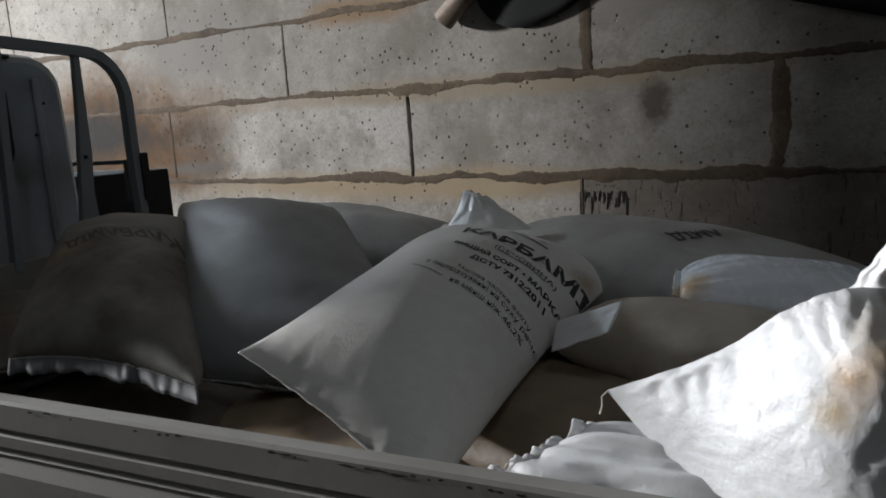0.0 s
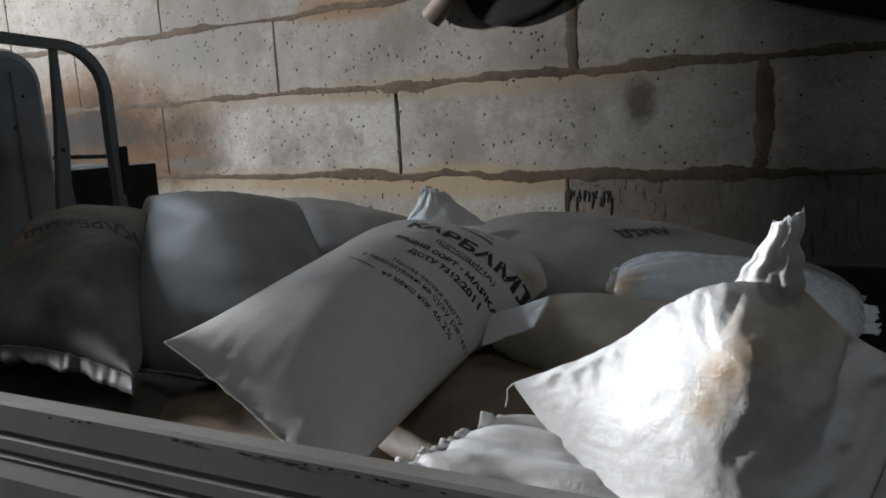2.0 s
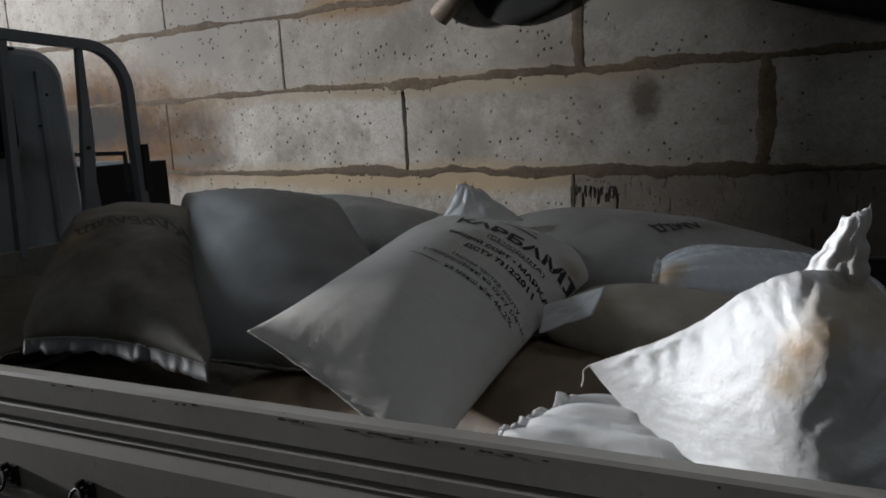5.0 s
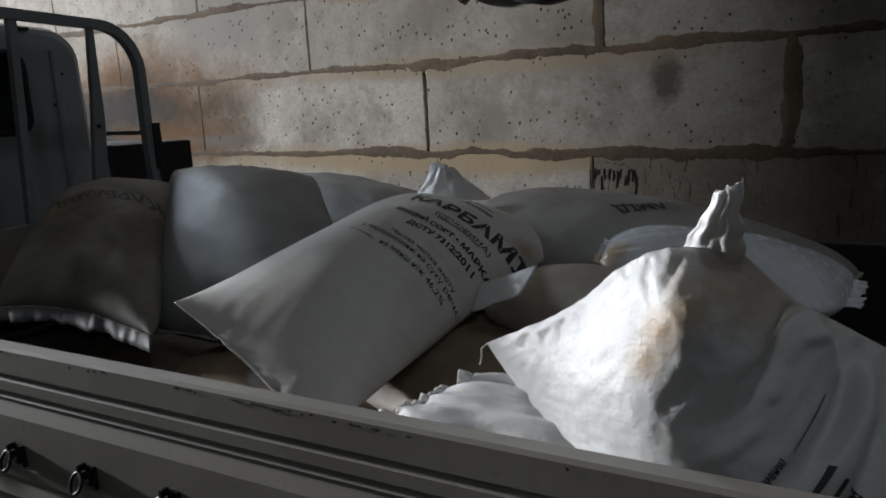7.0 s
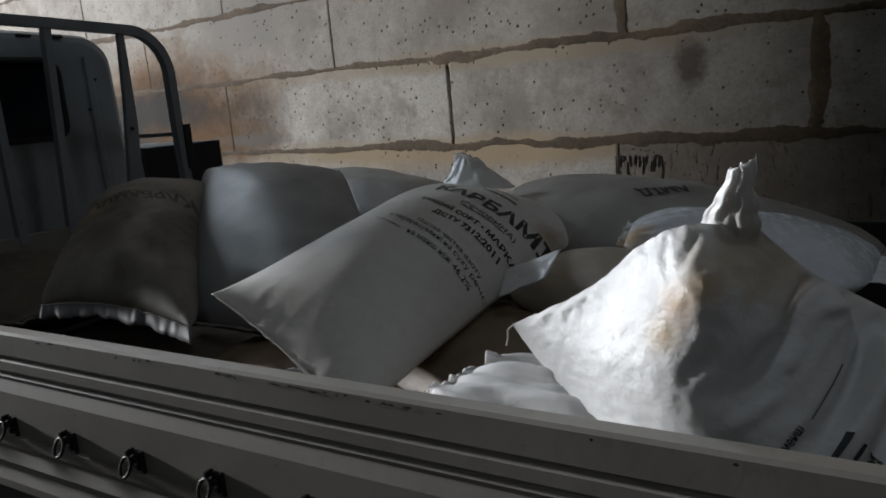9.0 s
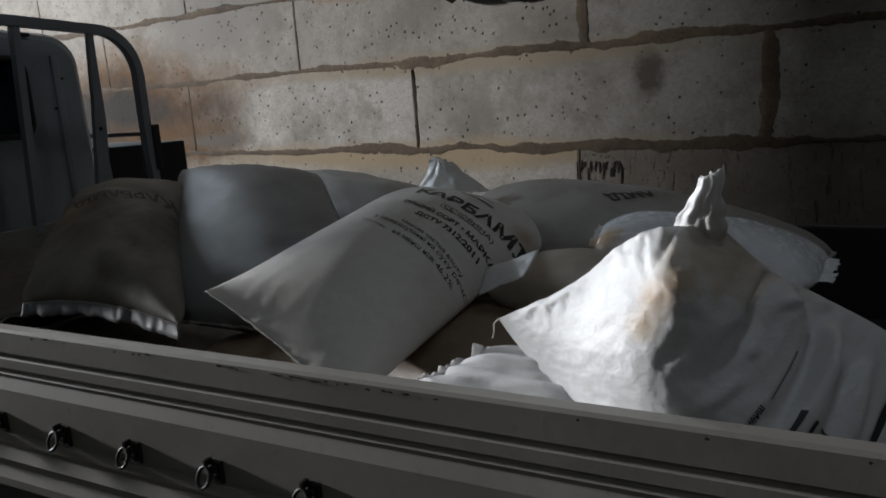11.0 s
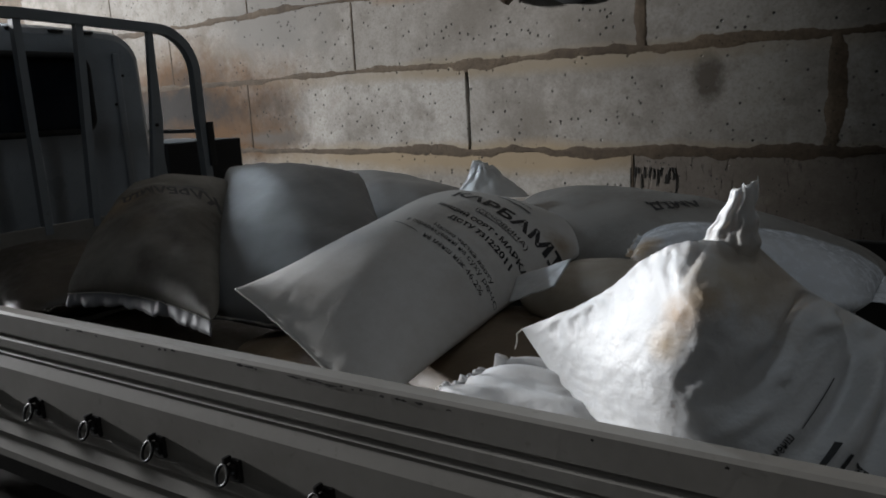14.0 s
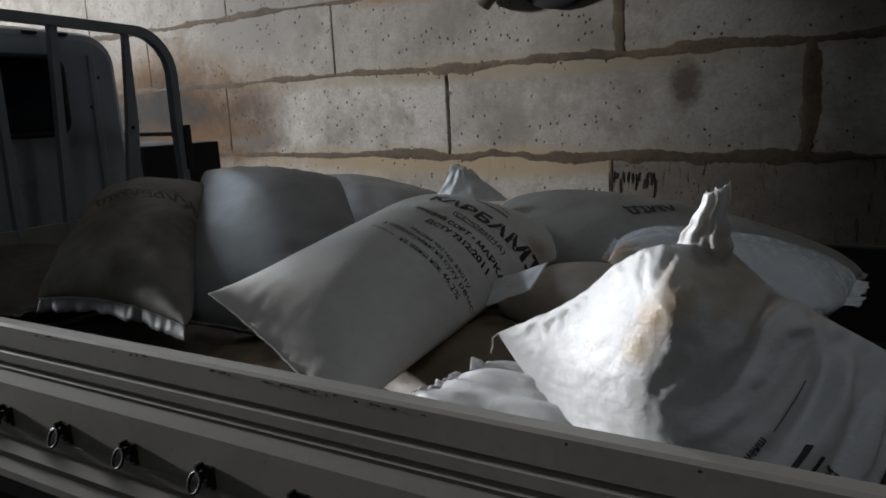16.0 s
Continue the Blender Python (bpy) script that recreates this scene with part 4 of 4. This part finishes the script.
# bright sack at the side board
S_F = SlumpedSack((
    ((-0.206, 1.108, 1.300), (-0.070, 1.075, 1.375), (0.010, 1.050, 1.442), (0.065, 1.050, 1.467), (0.127, 1.085, 1.460)),
    ((-0.154, 1.090, 1.257), (-0.034, 1.022, 1.326), (0.052, 0.990, 1.381), (0.112, 0.998, 1.410), (0.173, 1.130, 1.403)),
    ((-0.081, 1.050, 1.227), (0.015, 0.985, 1.284), (0.088, 0.967, 1.306), (0.163, 1.030, 1.311), (0.228, 1.200, 1.353)),
    ((0.001, 1.000, 1.208), (0.058, 0.975, 1.224), (0.128, 0.972, 1.229), (0.215, 1.020, 1.234), (0.305, 1.220, 1.307)),
    ((0.056, 1.000, 1.120), (0.109, 0.985, 1.120), (0.185, 0.995, 1.120), (0.271, 1.040, 1.140), (0.378, 1.260, 1.241))),
    (0.05, 0.15, -0.07), 45,
    ((((0.98, 0.31), (0.825, 0.425), (0.71, 0.465), (0.54, 0.565)), 0.026, 0.011), (((0.76, 0.50), (0.64, 0.55), (0.55, 0.60)), 0.007, 0.006),
     (((0.99, 0.44), (0.925, 0.58), (0.86, 0.64), (0.79, 0.675), (0.68, 0.715)), 0.032, 0.011), (((0.98, 0.575), (0.913, 0.738), (0.84, 0.80), (0.75, 0.86)), 0.028, 0.011),
     (((0.97, 0.50), (0.90, 0.62), (0.82, 0.70)), 0.008, 0.006), (((0.99, 0.66), (0.94, 0.80), (0.86, 0.90)), 0.022, 0.010), (((0.90, 0.44), (0.80, 0.50), (0.72, 0.545)), 0.008, 0.006),
     (((0.62, 0.38), (0.50, 0.46), (0.42, 0.56)), 0.003, 0.007), (((0.175, 0.06), (0.16, 0.14), (0.125, 0.33)), 0.003, 0.005), (((0.225, 0.05), (0.205, 0.14), (0.185, 0.29)), 0.003, 0.005),
     (((0.11, 0.05), (0.09, 0.20)), 0.002, 0.006), (((0.30, 0.04), (0.28, 0.17)), 0.002, 0.006), (((0.42, 0.03), (0.40, 0.16)), 0.002, 0.007), (((0.62, 0.03), (0.56, 0.15)), 0.002, 0.008), (((0.74, 0.06), (0.66, 0.13), (0.55, 0.16)), 0.003, 0.007)))
F = make_sack(S_F, "clean white woven sack with pulled-up ear and brown stain", M_CLEAN, hems=(), stitched=(), nu=96, nv=96)
part("ear", ear_neck((0.045, 1.088, 1.440), (0.130, 1.090, 1.432), (0.100, 1.072, 1.522), (0.129, 1.070, 1.537), 0.026, 0.009, 5.0), M_CLEAN, F, "", True)
part("loose_thread", tube(bmesh.new(), [(-0.204, 1.107, 1.300), (-0.211, 1.103, 1.293), (-0.210, 1.101, 1.281), (-0.213, 1.100, 1.270)], 0.0012, 5), M_THREAD, F)
# crumpled sack beneath it
S_I = Sack([(-0.37, 0.99, 1.17), (-0.20, 1.16, 1.25), (0.1, 0.98, 1.08), (0.2, 1.2, 1.15)], UP, 0.07, 0.08, seed=52, wrinkle=0.018, creases=tuple((u, 0.01, u + d, 0.55, -0.013, 0.011) for u, d in ((0.10, 0.05), (0.22, 0.10), (0.33, 0.06), (0.46, 0.12), (0.58, 0.08), (0.72, 0.1), (0.84, 0.04))))
I = make_sack(S_I, "white woven sack with a crumpled gathered seam", M_CLEAN, hems=((0, dict(width=0.02, frill=0.02, curl=0.02)),))
# lower layer, its cloth coloured dark for the shade between the sacks
for k, (cx, cy, cz, yaw, mat) in enumerate([(-1.30, 1.22, 1.03, 84, M_UNDER_SHADED), (-0.70, 1.25, 1.05, 70, M_BROWN), (-0.33, 1.36, 1.12, 78, M_BROWN), (-0.95, 1.95, 1.08, 5, M_UNDER_SHADED),
                                            (-1.98, 1.28, 1.16, 80, M_UNDER_SHADED), (-2.15, 2.0, 1.18, 20, M_UNDER_SHADED), (0.35, 1.75, 1.0, 80, M_UNDER_SHADED), (-0.2, 2.05, 1.04, 10, M_UNDER_SHADED), (0.55, 1.2, 0.99, 88, M_UNDER_SHADED)]):
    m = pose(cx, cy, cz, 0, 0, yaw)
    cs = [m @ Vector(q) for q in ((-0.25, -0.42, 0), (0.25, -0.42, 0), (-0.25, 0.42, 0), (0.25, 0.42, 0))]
    make_sack(Sack(cs, UP, 0.10, 0.10, seed=60 + k * 5), "brownish dusty woven sack in the lower layer, darkened for gap shade", mat, nu=30, nv=40)


# ---- print on the sacks ----
flow_text(S_A, "КАРБАМІД", 0.380, 0.610, 0.0693, 10.1, M_INK, A, 0.0021)
flow_text(S_A, "(СЕЧОВИНА)", 0.600, 0.580, 0.0250, 8.9, M_INK, A, 0.0000)
flow_text(S_A, "ВИЩИЙ СОРТ • МАРКА Б", 0.440, 0.510, 0.0239, 8.7, M_INK, A, 0.0007)
flow_text(S_A, "ДСТУ 7312:2011", 0.573, 0.475, 0.0256, 11.5, M_INK, A, 0.0008)
flow_text(S_A, "Масова частка азоту", 0.573, 0.410, 0.0180, 8.5, M_INK, A, 0.0000)
flow_text(S_A, "в перерахуванні на суху речовину", 0.433, 0.380, 0.0194, 8.1, M_INK, A, 0.0000)
flow_text(S_A, "не менш ніж 46,2%", 0.587, 0.360, 0.0206, 8.7, M_INK, A, 0.0000)
flow_bar(S_A, 0.380, 0.360, 0.081, 0.002, 0.0, M_INK_FADED, A)
flow_bar(S_A, 0.507, 0.770, 0.115, 0.008, -9.1, M_INK_FADED, A)
flow_bar(S_A, 0.520, 0.815, 0.098, 0.004, -16.2, M_INK_FADED, A)
flow_bar(S_A, 0.620, 0.575, 0.121, 0.003, 8.6, M_INK_FADED, A)
flow_text(S_B, "КАРБАМІД", 0.980, 0.715, 0.0791, -157.2, M_INK, B, 0.0024)
flow_bar(S_B, 0.893, 0.720, 0.247, 0.01, -154.5, M_INK_FADED, B)
flow_bar(S_B, 0.927, 0.715, 0.298, 0.006, -150.9, M_INK_FADED, B)
flow_text(S_E, "АМІД", 0.487, 0.585, 0.0528, -134.6, M_INK, E, 0.0016)
flow_bar(S_F, 0.750, 0.638, 0.052, 0.0016, -29, M_INK, F)
flow_text(S_F, "не менш", 0.640, 0.728, 0.016, -36, M_INK, F, 0.0002, squeeze=0.75)
flow_bar(S_F, 0.690, 0.770, 0.050, 0.005, -27, M_INK, F)
flow_bar(S_F, 0.715, 0.800, 0.040, 0.004, -25, M_INK, F)
flow_text(S_F, "ДСТУ", 0.735, 0.870, 0.018, -20, M_INK, F, 0.0008, squeeze=0.8)
flow_bar(S_F, 0.785, 0.950, 0.060, 0.009, -24, M_INK, F)
flow_text(S_I, "46,2%", 0.387, 0.590, 0.0123, -113.7, M_INK, I, 0.0000)
